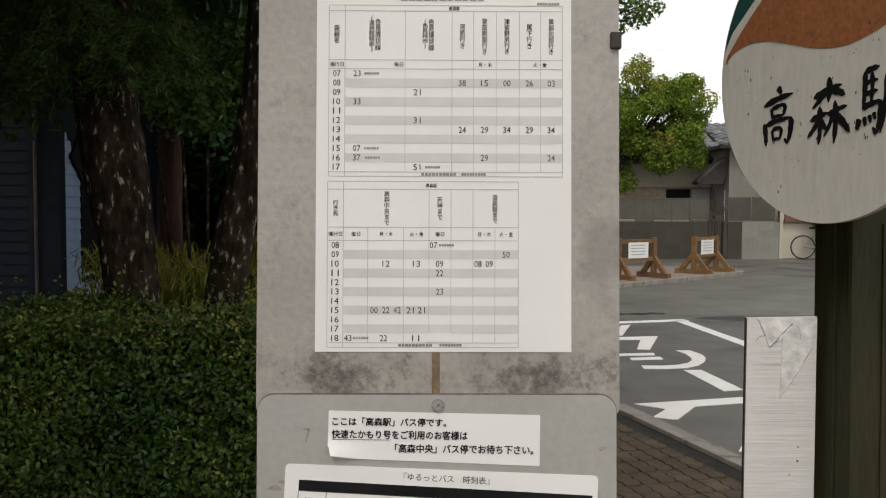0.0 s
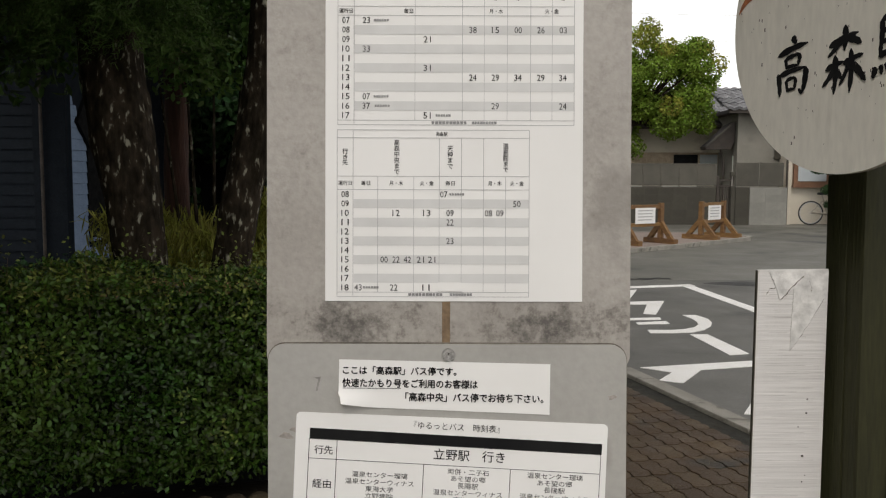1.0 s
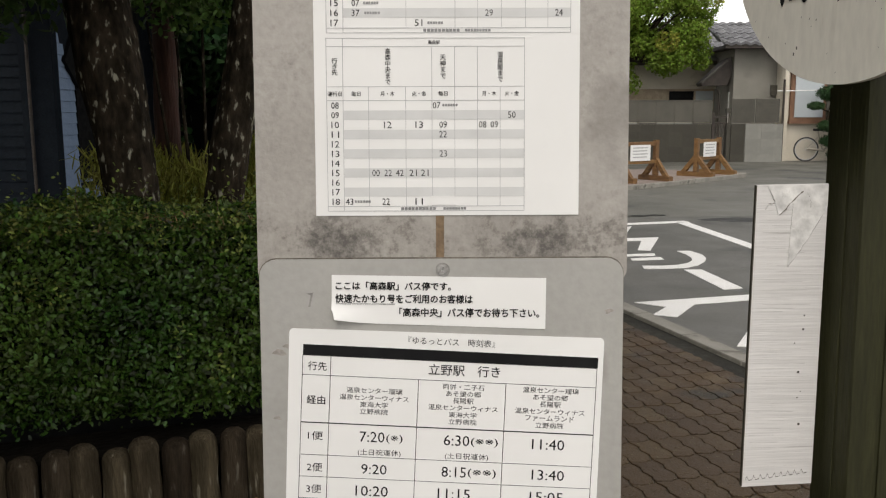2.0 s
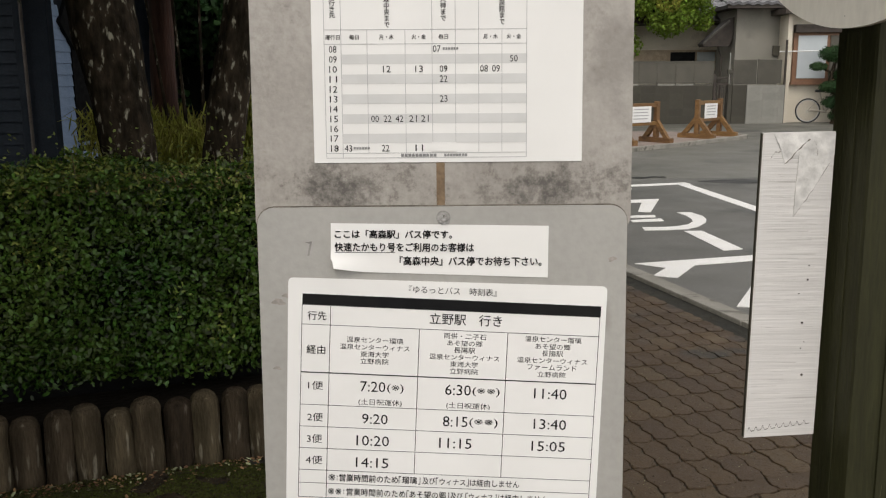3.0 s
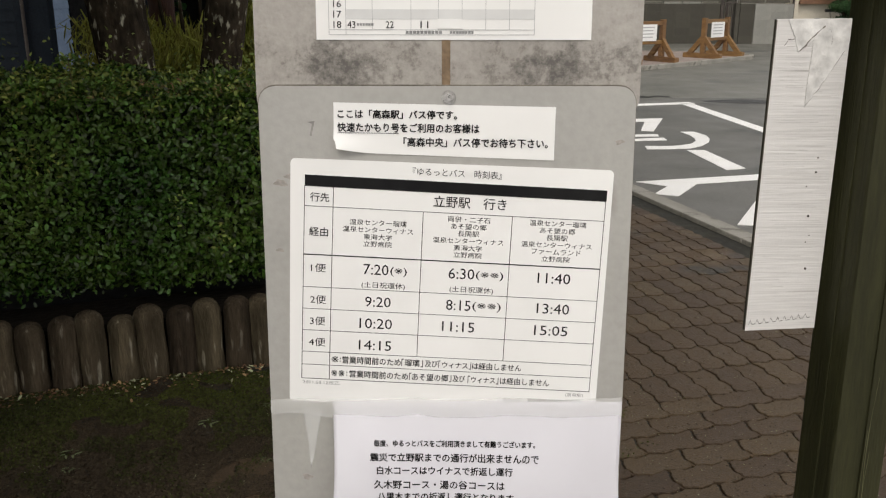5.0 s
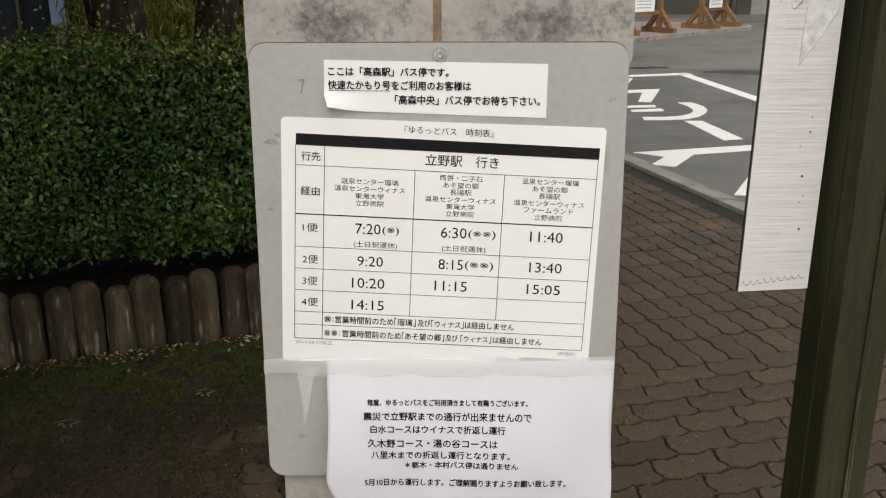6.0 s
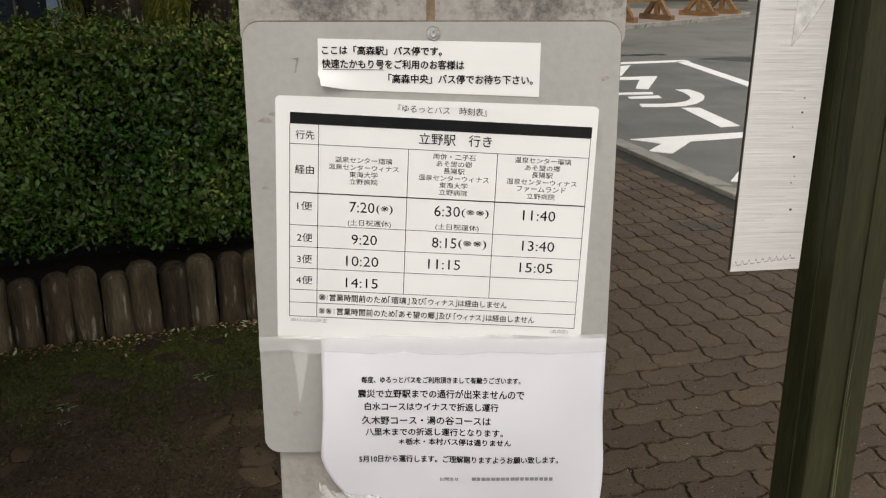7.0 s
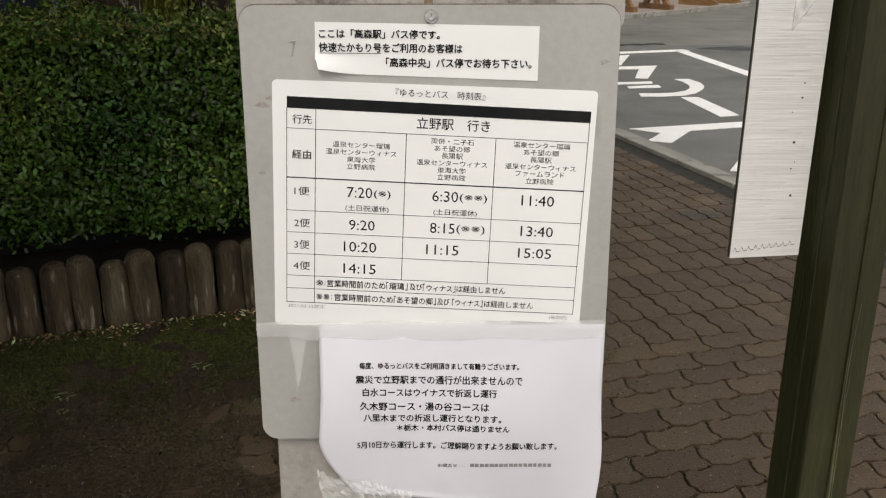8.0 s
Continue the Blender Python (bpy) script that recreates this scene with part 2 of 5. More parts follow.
def add_mildew(m):
    """Dark mildew spots that gather in a band on the panel, with a shape of their own."""
    n, l = m.node_tree.nodes, m.node_tree.links
    b = n["Principled BSDF"]
    col = b.inputs["Base Color"].links[0].from_socket
    tc = n.new("ShaderNodeTexCoord")
    sep = n.new("ShaderNodeSeparateXYZ")
    l.new(tc.outputs["Object"], sep.inputs[0])

    def math_node(op, a, z=0.0, c=0.0):
        x = n.new("ShaderNodeMath")
        x.operation = op
        for sock, v in zip(x.inputs, (a, z, c)):
            if isinstance(v, bpy.types.NodeSocket):
                l.new(v, sock)
            else:
                sock.default_value = v
        return x.outputs[0]

    def noise_tex(sc, detail):
        t = n.new("ShaderNodeTexNoise")
        t.inputs["Scale"].default_value, t.inputs["Detail"].default_value, t.inputs["Roughness"].default_value = sc, detail, 0.75
        l.new(tc.outputs["Object"], t.inputs["Vector"])
        return t.outputs["Fac"]

    dz = math_node("DIVIDE", math_node("SUBTRACT", sep.outputs["Z"], 1.276), 0.03)
    band = math_node("POWER", 2.718, math_node("MULTIPLY", math_node("MULTIPLY", dz, dz), -1.0))
    dx = math_node("DIVIDE", math_node("SUBTRACT", math_node("ABSOLUTE", math_node("ADD", sep.outputs["X"], 0.006)), 0.095), 0.045)
    sides = math_node("POWER", 2.718, math_node("MULTIPLY", math_node("MULTIPLY", dx, dx), -1.0))
    amount = math_node("MULTIPLY", band, math_node("MULTIPLY_ADD", sides, 0.65, 0.35))
    score = math_node("ADD", math_node("MULTIPLY", amount, 0.24), math_node("MULTIPLY_ADD", noise_tex(100.0, 8.0), 0.6, math_node("MULTIPLY", noise_tex(22.0, 6.0), 0.55)))
    for lo, hi, amt, colour in ((0.585, 0.74, 0.5, (0.2, 0.18, 0.155, 1)), (0.70, 0.86, 0.8, (0.05, 0.044, 0.038, 1))):
        r = n.new("ShaderNodeMapRange")
        r.inputs["From Min"].default_value, r.inputs["From Max"].default_value, r.inputs["To Max"].default_value = lo, hi, amt
        l.new(score, r.inputs["Value"])
        x = n.new("ShaderNodeMix")
        x.data_type = "RGBA"
        l.new(r.outputs[0], x.inputs[0])
        l.new(col, x.inputs[6])
        x.inputs[7].default_value = colour
        col = x.outputs[2]
    l.new(col, b.inputs["Base Color"])


add_mildew(M["board_grey"])
film_mat = bpy.data.materials.new("clear_film")
film_mat.use_nodes = True
fb = film_mat.node_tree.nodes["Principled BSDF"]
fb.inputs["Base Color"].default_value = (0.85, 0.85, 0.83, 1)
fb.inputs["Roughness"].default_value, fb.inputs["Alpha"].default_value = 0.1, 0.3
glass_mat = bpy.data.materials.new("window_glass")
glass_mat.use_nodes = True
gb = glass_mat.node_tree.nodes["Principled BSDF"]
gb.inputs["Base Color"].default_value = (0.03, 0.035, 0.04, 1)
gb.inputs["Roughness"].default_value = 0.08


# ---- builders ----
def mesh(name, verts, faces, material, smooth=False):
    me = bpy.data.meshes.new(name)
    me.from_pydata([tuple(v) for v in verts], [], [tuple(f) for f in faces])
    me.materials.append(material)
    if smooth:
        me.polygons.foreach_set("use_smooth", [True] * len(me.polygons))
    me.update()
    return me


def part(name, data, material=None, parent=None, label="", m=None, smooth=False):
    """One mesh object from a bmesh or a mesh, under a thing or a part."""
    if isinstance(data, bmesh.types.BMesh):
        me = bpy.data.meshes.new(name)
        bmesh.ops.recalc_face_normals(data, faces=data.faces)
        if smooth:
            for f in data.faces:
                f.smooth = True
        data.to_mesh(me)
        data.free()
        me.materials.append(material)
    else:
        me = data
    ob = new(name, me)
    if parent is not None:
        ob.parent = parent
    if m is not None:
        ob.matrix_basis = m
    return tagged(ob, label) if label else ob


def thing(name, m, label, category, group="", kind=""):
    ob = new(name)
    ob.matrix_basis = m
    return tagged(ob, label, category, group, kind)


def add_box(bm, x0, x1, y0, y1, z0, z1, m=None, bevel=0.0):
    r = bmesh.ops.create_cube(bm, size=1.0, matrix=Matrix.Translation(((x0 + x1) / 2, (y0 + y1) / 2, (z0 + z1) / 2))
                              @ Matrix.Diagonal((x1 - x0, y1 - y0, z1 - z0, 1)))
    vs = r["verts"]
    if bevel:
        es = list({e for v in vs for e in v.link_edges})
        vs = bmesh.ops.bevel(bm, geom=es, offset=bevel, segments=2, affect="EDGES", profile=0.6)["verts"] + [v for v in vs if v.is_valid]
        vs = list({v for v in vs if v.is_valid})
    if m is not None:
        bmesh.ops.transform(bm, matrix=m, verts=vs)
    return vs


def box(x0, x1, y0, y1, z0, z1, bevel=0.0, m=None):
    bm = bmesh.new()
    add_box(bm, x0, x1, y0, y1, z0, z1, m, bevel)
    return bm


def tube(bm, a, b, r0, r1=None, seg=10):
    a, b = Vector(a), Vector(b)
    d = b - a
    q = d.to_track_quat("Z", "Y").to_matrix().to_4x4()
    bmesh.ops.create_cone(bm, cap_ends=True, segments=seg, radius1=r0, radius2=r0 if r1 is None else r1, depth=d.length,
                          matrix=Matrix.Translation((a + b) / 2) @ q)


def slab(outline, y0, y1):
    """An outline in x and z made into a slab from y0 to y1."""
    bm = bmesh.new()
    f = bm.faces.new([bm.verts.new((x, y0, z)) for x, z in outline])
    g = bmesh.ops.extrude_face_region(bm, geom=[f])
    bmesh.ops.translate(bm, vec=(0, y1 - y0, 0), verts=[v for v in g["geom"] if isinstance(v, bmesh.types.BMVert)])
    return bm


def rounded(x0, x1, z0, z1, r, n=5):
    pts = []
    for cx, cz, a0 in ((x1 - r, z1 - r, 0), (x0 + r, z1 - r, 90), (x0 + r, z0 + r, 180), (x1 - r, z0 + r, 270)):
        for k in range(n + 1):
            a = radians(a0 + 90 * k / n)
            pts.append((cx + r * math.cos(a), cz + r * math.sin(a)))
    return pts


def flat(outline, z, thick=0.0):
    """A ground marking: an outline in x and y, at height z."""
    bm = bmesh.new()
    f = bm.faces.new([bm.verts.new((x, y, z)) for x, y in outline])
    if thick:
        g = bmesh.ops.extrude_face_region(bm, geom=[f])
        bmesh.ops.translate(bm, vec=(0, 0, -thick), verts=[v for v in g["geom"] if isinstance(v, bmesh.types.BMVert)])
    return bm


def rough_trunk(name, axis, radii, material, parent, seg=22, lump=0.08, seed=0, flute=0.0):
    """A trunk along the points of axis, with uneven bark."""
    verts, faces = [], []
    pts = [Vector(p) for p in axis]
    K = 16
    steps = K * (len(pts) - 1)
    for s in range(steps + 1):
        f = s / K
        i = min(int(f), len(pts) - 2)
        c = pts[i].lerp(pts[i + 1], f - i)
        r = radii[i] + (radii[i + 1] - radii[i]) * (f - i)
        for k in range(seg):
            a = 2 * math.pi * k / seg
            d = Vector((math.cos(a), math.sin(a), 0))
            w = 1 + lump * (noise.noise(c * 2 + d * 1.3 + Vector((seed, 0, 0))) * 2 + noise.noise(c * 9 + d * 5) + 0.8 * noise.noise(c * 22 + d * 9))
            if flute:
                w += flute * (abs(math.sin(2.5 * a + seed + 0.8 * noise.noise(Vector((c.z * 1.3, seed, 0))))) - 0.6) + 0.022 * noise.noise(Vector((math.cos(a) * 9, math.sin(a) * 9, c.z * 3.2 + seed)))
            verts.append(c + d * r * w)
    for s in range(steps):
        for k in range(seg):
            k2 = (k + 1) % seg
            faces.append((s * seg + k, s * seg + k2, (s + 1) * seg + k2, (s + 1) * seg + k))
    return part(name, mesh(name, verts, faces, material, True), parent=parent)


def leaves(name, centres, normals, size, material, parent=None, aspect=0.55, seed=1, spread=0.8, droop=None):
    """Many small folded leaves in one mesh; each lies roughly across its normal."""
    rng = np.random.default_rng(seed)
    c = np.asarray(centres, float)
    n = len(c)
    nn = np.asarray(normals, float) + rng.normal(0, spread, (n, 3))
    nn /= np.linalg.norm(nn, axis=1)[:, None] + 1e-9
    t = rng.normal(0, 1, (n, 3)) if droop is None else np.asarray(droop, float) + rng.normal(0, 0.35, (n, 3))
    t -= nn * (t * nn).sum(1)[:, None]
    t /= np.linalg.norm(t, axis=1)[:, None] + 1e-9
    b = np.cross(nn, t)
    L = size * rng.uniform(0.6, 1.25, (n, 1))
    w = L * aspect * 0.5
    fold = nn * w * 0.35
    v = np.stack([c - t * L * 0.5, c - t * L * 0.2 + b * w + fold, c + t * L * 0.22 + b * w * 0.85 + fold, c + t * L * 0.5, c + t * L * 0.22 - b * w * 0.85 + fold, c - t * L * 0.2 - b * w + fold], 1).reshape(-1, 3)
    i = np.arange(n)[:, None] * 6
    f = np.concatenate([i + np.array([[0, 1, 2, 3]]), i + np.array([[0, 3, 4, 5]])], 0)
    me = bpy.data.meshes.new(name)
    me.vertices.add(len(v))
    me.vertices.foreach_set("co", v.ravel())
    me.loops.add(f.size)
    me.polygons.add(len(f))
    me.loops.foreach_set("vertex_index", f.ravel().astype(np.int32))
    me.polygons.foreach_set("loop_start", np.arange(0, f.size, 4, dtype=np.int32))
    me.materials.append(material)
    me.update(calc_edges=True)
    ob = part(name, me, parent=parent)
    return tagged(ob, kind="stuff")


def clump_points(clumps, per, rng, hollow=0.5):
    """Points and outward directions in a set of round clumps (x, y, z, radius)."""
    P, N = [], []
    for x, y, z, r in clumps:
        k = int(per * r * r)
        d = rng.normal(0, 1, (k, 3))
        d /= np.linalg.norm(d, axis=1)[:, None]
        rad = r * (hollow + (1 - hollow) * rng.uniform(0, 1, (k, 1)) ** 0.5) * rng.uniform(0.8, 1.15, (k, 1))
        P.append(np.array([x, y, z]) + d * rad * np.array([1, 1, 0.8]))
        N.append(d + np.array([0, 0, 0.5]))
    return np.concatenate(P), np.concatenate(N)


# ---- ground ----
ROW = radians(17.5)
UX, UY = math.cos(ROW), math.sin(ROW)


def uv(u, v):
    """Pavement coordinates to the plan: u along the paver rows, v towards the road's far end."""
    return (u * UX - v * UY, u * UY + v * UX)


KERB_U = 2.62   # pavement edge along u
bm = flat([(-3000, -3000), (3000, -3000), (3000, 3000), (-3000, 3000)], 0.0)
ground = tagged(part("road", bm, M["asphalt"]), "worn grey asphalt of a forecourt road, damp in places", "road", kind="structure")
bm = flat([uv(KERB_U, -14), uv(KERB_U, 5.6), uv(KERB_U - 0.6, 9), uv(KERB_U - 3, 12), uv(-9, 12), uv(-9, -14)], 0.022, 0.02)
bed = tagged(part("pavement", bm, M["joint"]), "brick-red interlocking paved footway with dark mossy joints", "pavement", kind="structure")
kerb = thing("kerb", Matrix(), "pale concrete kerb along the paved footway", "kerb", kind="structure")
for k in range(26):
    v = -8.8 + 0.6 * k
    part("kerb_stone", box(KERB_U, KERB_U + 0.12, v + 0.004, v + 0.596, -0.05, 0.05, 0.008), M["kerb"], kerb, m=pose(0, 0, 0, 0, 0, 17.5))

# ---- timetable board, leaning back a little ----
BOARD = pose(-0.021, -0.0997, 0, -4.1, 0, 1.56)
BZ = 0.1935
board = thing("timetable_board", BOARD, "grey weathered bus stop timetable board standing on the paving", "notice board")
part("back_panel", box(-0.172, 0.158, 0.0105, 0.04, 0, 1.32, 0.003), M["board_grey"], board)
part("upper_panel", slab(rounded(-0.187, 0.177, 1.24, 1.74, 0.012), 0.0068, 0.0100), M["board_grey"], board, "grey painted metal panel stained with mildew")
part("lower_plate", slab(rounded(-0.1845, 0.1725, 1.015 - BZ, 1.4575 - BZ, 0.016), 0.0005, 0.0038), M["plate_grey"], board, "smooth pale grey plate with rounded corners")
part("strap", box(-0.0115, -0.0035, 0.0058, 0.0066, 1.452 - BZ, 1.4996 - BZ), M["strap"], board, "brown tape strap")
bm = bmesh.new()
tube(bm, (-0.005, 0.001, 1.447 - BZ), (-0.005, -0.0015, 1.447 - BZ), 0.0068, 0.0062, 20)
tube(bm, (-0.005, -0.0015, 1.447 - BZ), (-0.005, -0.0045, 1.447 - BZ), 0.0042, 0.0036, 6)
part("bolt", bm, M["bolt_steel"], board, "steel bolt with washer")
# slab a little larger than the plate paints dirt and shadow along its edge
part("dirt_seam", slab(rounded(-0.1856, 0.1736, 1.38 - BZ, 1.4588 - BZ, 0.017), 0.0041, 0.0066), M["seam_dirt"], board, "dark dirt line behind the plate edge")
for cx, cz, w in ((-0.166, 1.366, 0.006), (-0.158, 1.372, 0.004), (-0.169, 1.30, 0.0035), (0.158, 1.405, 0.004), (-0.15, 1.06, 0.005)):
    part("smear", slab([(cx + w * (1 + 0.35 * math.sin(3 * a + cz * 90)) * math.cos(a), cz - BZ + 0.6 * w * (1 + 0.3 * math.cos(2 * a + cx * 70)) * math.sin(a)) for a in np.linspace(0, 2 * math.pi, 19)[:-1]], 0.00025, 0.0004), M["smear"], board)
part("scuff", slab([(-0.139, 1.424 - BZ), (-0.132, 1.425 - BZ), (-0.135, 1.411 - BZ), (-0.137, 1.411 - BZ), (-0.1345, 1.4225 - BZ)], 0.0001, 0.0004), M["plate_mark"], board)
part("edge_clip", box(0.168, 0.179, 0.001, 0.012, 1.806 - BZ, 1.823 - BZ, 0.002), M["wood_dark"], board, "rusty brown edge clip")

sheet_a = thing("timetable_sheet", BOARD @ pose(0, 0.0032, 0), "tall white printed bus timetable sheet with two tables on the board", "timetable")
part("paper", box(-0.1285, 0.1285, 0.0024, 0.0030, 1.5 - BZ, 1.864 - BZ), M["paper"], sheet_a)
strip = thing("notice_strip", BOARD @ pose(-0.114, 0, 1.443 - BZ, 0, 0.75), "white printed notice strip stuck on the grey plate", "notice")
vs, fs = [], []
for j in range(13):
    for i in range(37):
        a, b = i / 36, j / 12
        curl = max(0.0, 1 - math.hypot(a * 2.6, (1 - b) * 0.9) / 0.55) ** 2
        edge_lift = 0.0004 * b ** 4 * (0.5 + 0.5 * math.sin(a * 6.0 + 1))
        x = 0.0003 + 0.2102 * a + (0.0035 * curl if b > 0.8 and i < 4 else 0)
        vs.append((x, -0.0002 - 0.010 * curl - edge_lift, -0.0005 - (0.0467 + 0.0038 * a) * b - 0.0016 * a + 0.004 * curl))
for j in range(12):
    for i in range(36):
        fs.append((j * 37 + i, (j + 1) * 37 + i, (j + 1) * 37 + i + 1, j * 37 + i + 1))
sheet = part("paper", mesh("paper", vs, fs, M["paper"], True), parent=strip)
sol = sheet.modifiers.new("thickness", "SOLIDIFY")
sol.thickness, sol.offset, sol.use_rim = 0.0003, -1, False
sheet_b = thing("timetable_sheet", BOARD @ pose(-0.156, 0, 1.390 - BZ, 0, 2.2), "white laminated landscape bus timetable stuck on the grey plate", "timetable")
part("paper", slab(rounded(0, 0.3105, -0.2465, 0, 0.0045), -0.0003, 0.0004), M["paper"], sheet_b)

# ---- sign post with round sign ----
post = thing("sign_post", pose(0.4794, 0.1671, 0, -0.38, -0.47, 11.9), "dark green-brown square wooden sign post with worn edges", "post")
part("shaft", box(-0.0342, 0.0342, -0.0342, 0.0342, 0, 1.95, 0.005), M["post"], post)
part("side_batten", box(-0.0362, -0.0345, -0.006, 0.033, 0.02, 1.43, 0.0006), M["post"], post)
part("front_batten", box(0.004, 0.034, -0.037, -0.0345, 0.02, 1.43, 0.0008), M["post"], post)
for k, (a, z0, z1) in enumerate(((0.0075, 0.40, 0.83), (0.0125, 0.5, 0.80), (0.0105, 0.7, 0.9))):
    n_st = 12
    side = [(a + 0.0022 * math.sin(5 * f + k) - 0.0011 * math.sin(math.pi * f), z0 + (z1 - z0) * f) for f in np.linspace(0, 1, n_st)]
    other = [(x + 0.0003 + (0.0022 - 0.0006 * k) * math.sin(math.pi * f) ** 2 * (0.6 + 0.4 * math.sin(13 * f)), z) for (x, z), f in zip(side, np.linspace(0, 1, n_st))]
    part("worn_streak", slab(side + other[::-1], -0.0374, -0.0371), M["worn_wood"], post, "pale worn streak in the wood")
R_D = 0.1812
disc = thing("bus_stop_disc", pose(0.4027, 0.1203, 1.612, 0, 0, -69), "round white bus stop sign with orange and green top, weathered", "sign")
bm = bmesh.new()
bmesh.ops.create_cone(bm, cap_ends=True, segments=96, radius1=R_D, radius2=R_D, depth=0.008, matrix=pose(0, 0, 0, 90))
part("plate", bm, M["disc_white"], disc)
bm = bmesh.new()
tube(bm, (0, 0.004, 0), (0, 0.06, 0), 0.02, 0.02, 16)
part("bracket", bm, M["steel"], disc, "steel fixing bracket")


def smooth_curve(points, x):
    """A smooth line through the points, height at x."""
    xs, ys = zip(*points)
    i = max(0, min(len(xs) - 2, int(np.searchsorted(xs, x)) - 1))
    slopes = np.gradient(ys, xs)
    w = xs[i + 1] - xs[i]
    f = min(1.0, max(0.0, (x - xs[i]) / w))
    return ((2 * f ** 3 - 3 * f * f + 1) * ys[i] + (f ** 3 - 2 * f * f + f) * w * slopes[i] + (3 * f * f - 2 * f ** 3) * ys[i + 1] + (f ** 3 - f * f) * w * slopes[i + 1])


def disc_field(lower, start, end, rim=0.985):
    """A painted field from a lower border up to the rim of the round sign."""
    us = np.linspace(start, end, 60)
    low = [(u, smooth_curve(lower, u)) for u in us]
    high = [(u, math.sqrt(max(0.0, rim * rim - u * u))) for u in us]
    pts = [(u, w) for (u, w), (_, h) in zip(low, high) if w < h]
    up = [(u, h) for (u, w), (_, h) in zip(low, high) if w < h]
    ring = pts + up[::-1]
    return slab([(u * R_D, w * R_D) for u, w in ring], -0.0046, -0.0042)


part("orange_field", disc_field([(-0.98, 0.10), (-0.874, 0.178), (-0.725, 0.218), (-0.5, 0.204), (-0.31, 0.152), (-0.01, 0.076), (0.17, 0.068), (0.38, 0.112), (0.6, 0.19), (0.97, 0.24)], -0.96, 0.96), M["disc_orange"], disc, "faded orange painted wave")
part("white_stripe", slab([(R_D * math.cos(radians(a)) * 0.984, R_D * math.sin(radians(a)) * 0.984) for a in range(174, 109, -5)] + [(u * R_D, w * R_D) for u, w in ((-0.36, 0.72), (-0.578, 0.50), (-0.70, 0.40), (-0.81, 0.30), (-0.93, 0.18), (-0.972, 0.10))], -0.0050, -0.0047), M["disc_white"], disc)
part("green_field", slab([(R_D * math.cos(radians(a)) * 0.983, R_D * math.sin(radians(a)) * 0.983) for a in range(168, 119, -4)] + [(u * R_D, w * R_D) for u, w in ((-0.46, 0.68), (-0.647, 0.515), (-0.88, 0.33))], -0.0055, -0.0051), M["disc_green"], disc, "dark green painted field")

slat = thing("side_sign", pose(0.3345, 0.172, 0.951, 0, 0, 4), "bare brushed aluminium sign strip with torn paper remains on post", "sign plate")
part("plate", slab([(0, -0.005), (0.0875, -0.0025), (0.0858, 0.3675), (0, 0.3665)], 0, 0.004), M["alu"], slat)
part("torn_paper", slab([(0.013, 0.3655), (0.0855, 0.3665), (0.0858, 0.341), (0.0665, 0.305), (0.052, 0.284), (0.042, 0.2695), (0.0425, 0.30), (0.044, 0.340), (0.036, 0.339), (0.0275, 0.3306), (0.0225, 0.3465), (0.018, 0.355)], -0.0009, -0.0002), M["torn"], slat, "torn dirty paper remains")


def torn_edge(points, w=0.0007):
    """A dark ragged edge of glue along a line on the sign."""
    r = random.Random(len(points) * 7)
    top, bot = [], []
    for (xa, za), (xb, zb) in zip(points, points[1:]):
        for f in (0.0, 0.25, 0.5, 0.75):
            x, z = xa + (xb - xa) * f + r.uniform(-0.0006, 0.0006), za + (zb - za) * f + r.uniform(-0.0007, 0.0007)
            g = w * r.uniform(0.1, 0.95)
            top.append((x, -0.0012, z + g))
            bot.append((x + g * 0.6, -0.0012, z - g))
    n_e = len(top)
    return mesh("torn_edge", top + bot, [(j, j + 1, n_e + j + 1, n_e + j) for j in range(n_e - 1)], M["seam_dirt"])


for line_pts, w in (([(0.042, 0.2695), (0.052, 0.284), (0.0665, 0.305), (0.0858, 0.341)], 0.0004), ([(0.014, 0.364), (0.018, 0.355), (0.0225, 0.3465), (0.0275, 0.331), (0.036, 0.339), (0.042, 0.3465), (0.05, 0.355), (0.058, 0.36)], 0.0011),
                    ([(0.0115, 0.338), (0.015, 0.345), (0.02, 0.3435), (0.0225, 0.3465)], 0.0007), ([(0.044, 0.345), (0.0425, 0.30), (0.042, 0.271)], 0.00025), ([(0.061, 0.357), (0.0655, 0.3465), (0.064, 0.338)], 0.0007)):
    part("torn_edge", torn_edge(line_pts, w), parent=slat)
part("rim_strip", box(-0.0008, 0.0004, -0.0006, 0.0045, -0.004, 0.366), M["fence_metal"], slat)
part("fixing_arm", box(0.05, 0.084, 0.0041, 0.0095, 0.06, 0.085), M["steel"], slat)
part("fixing_arm", box(0.05, 0.084, 0.0041, 0.0095, 0.28, 0.305), M["steel"], slat)
rnd = random.Random(17)
vs, fs = [], []
for k in range(64):
    x0, z = rnd.uniform(0.004, 0.03), 0.02 + 0.315 * k / 63 + rnd.uniform(-0.002, 0.002)
    x1, th = x0 + rnd.uniform(0.015, 0.06), rnd.uniform(0.00012, 0.0004)
    vs += [(x0, -0.0003, z), (x1, -0.0003, z + rnd.uniform(-0.0006, 0.0006)), (x1, -0.0003, z + th), (x0, -0.0003, z + th)]
    fs.append((4 * k, 4 * k + 1, 4 * k + 2, 4 * k + 3))
tagged(part("scratch", mesh("scratch", vs, fs, M["scratch"]), parent=slat), kind="stuff")
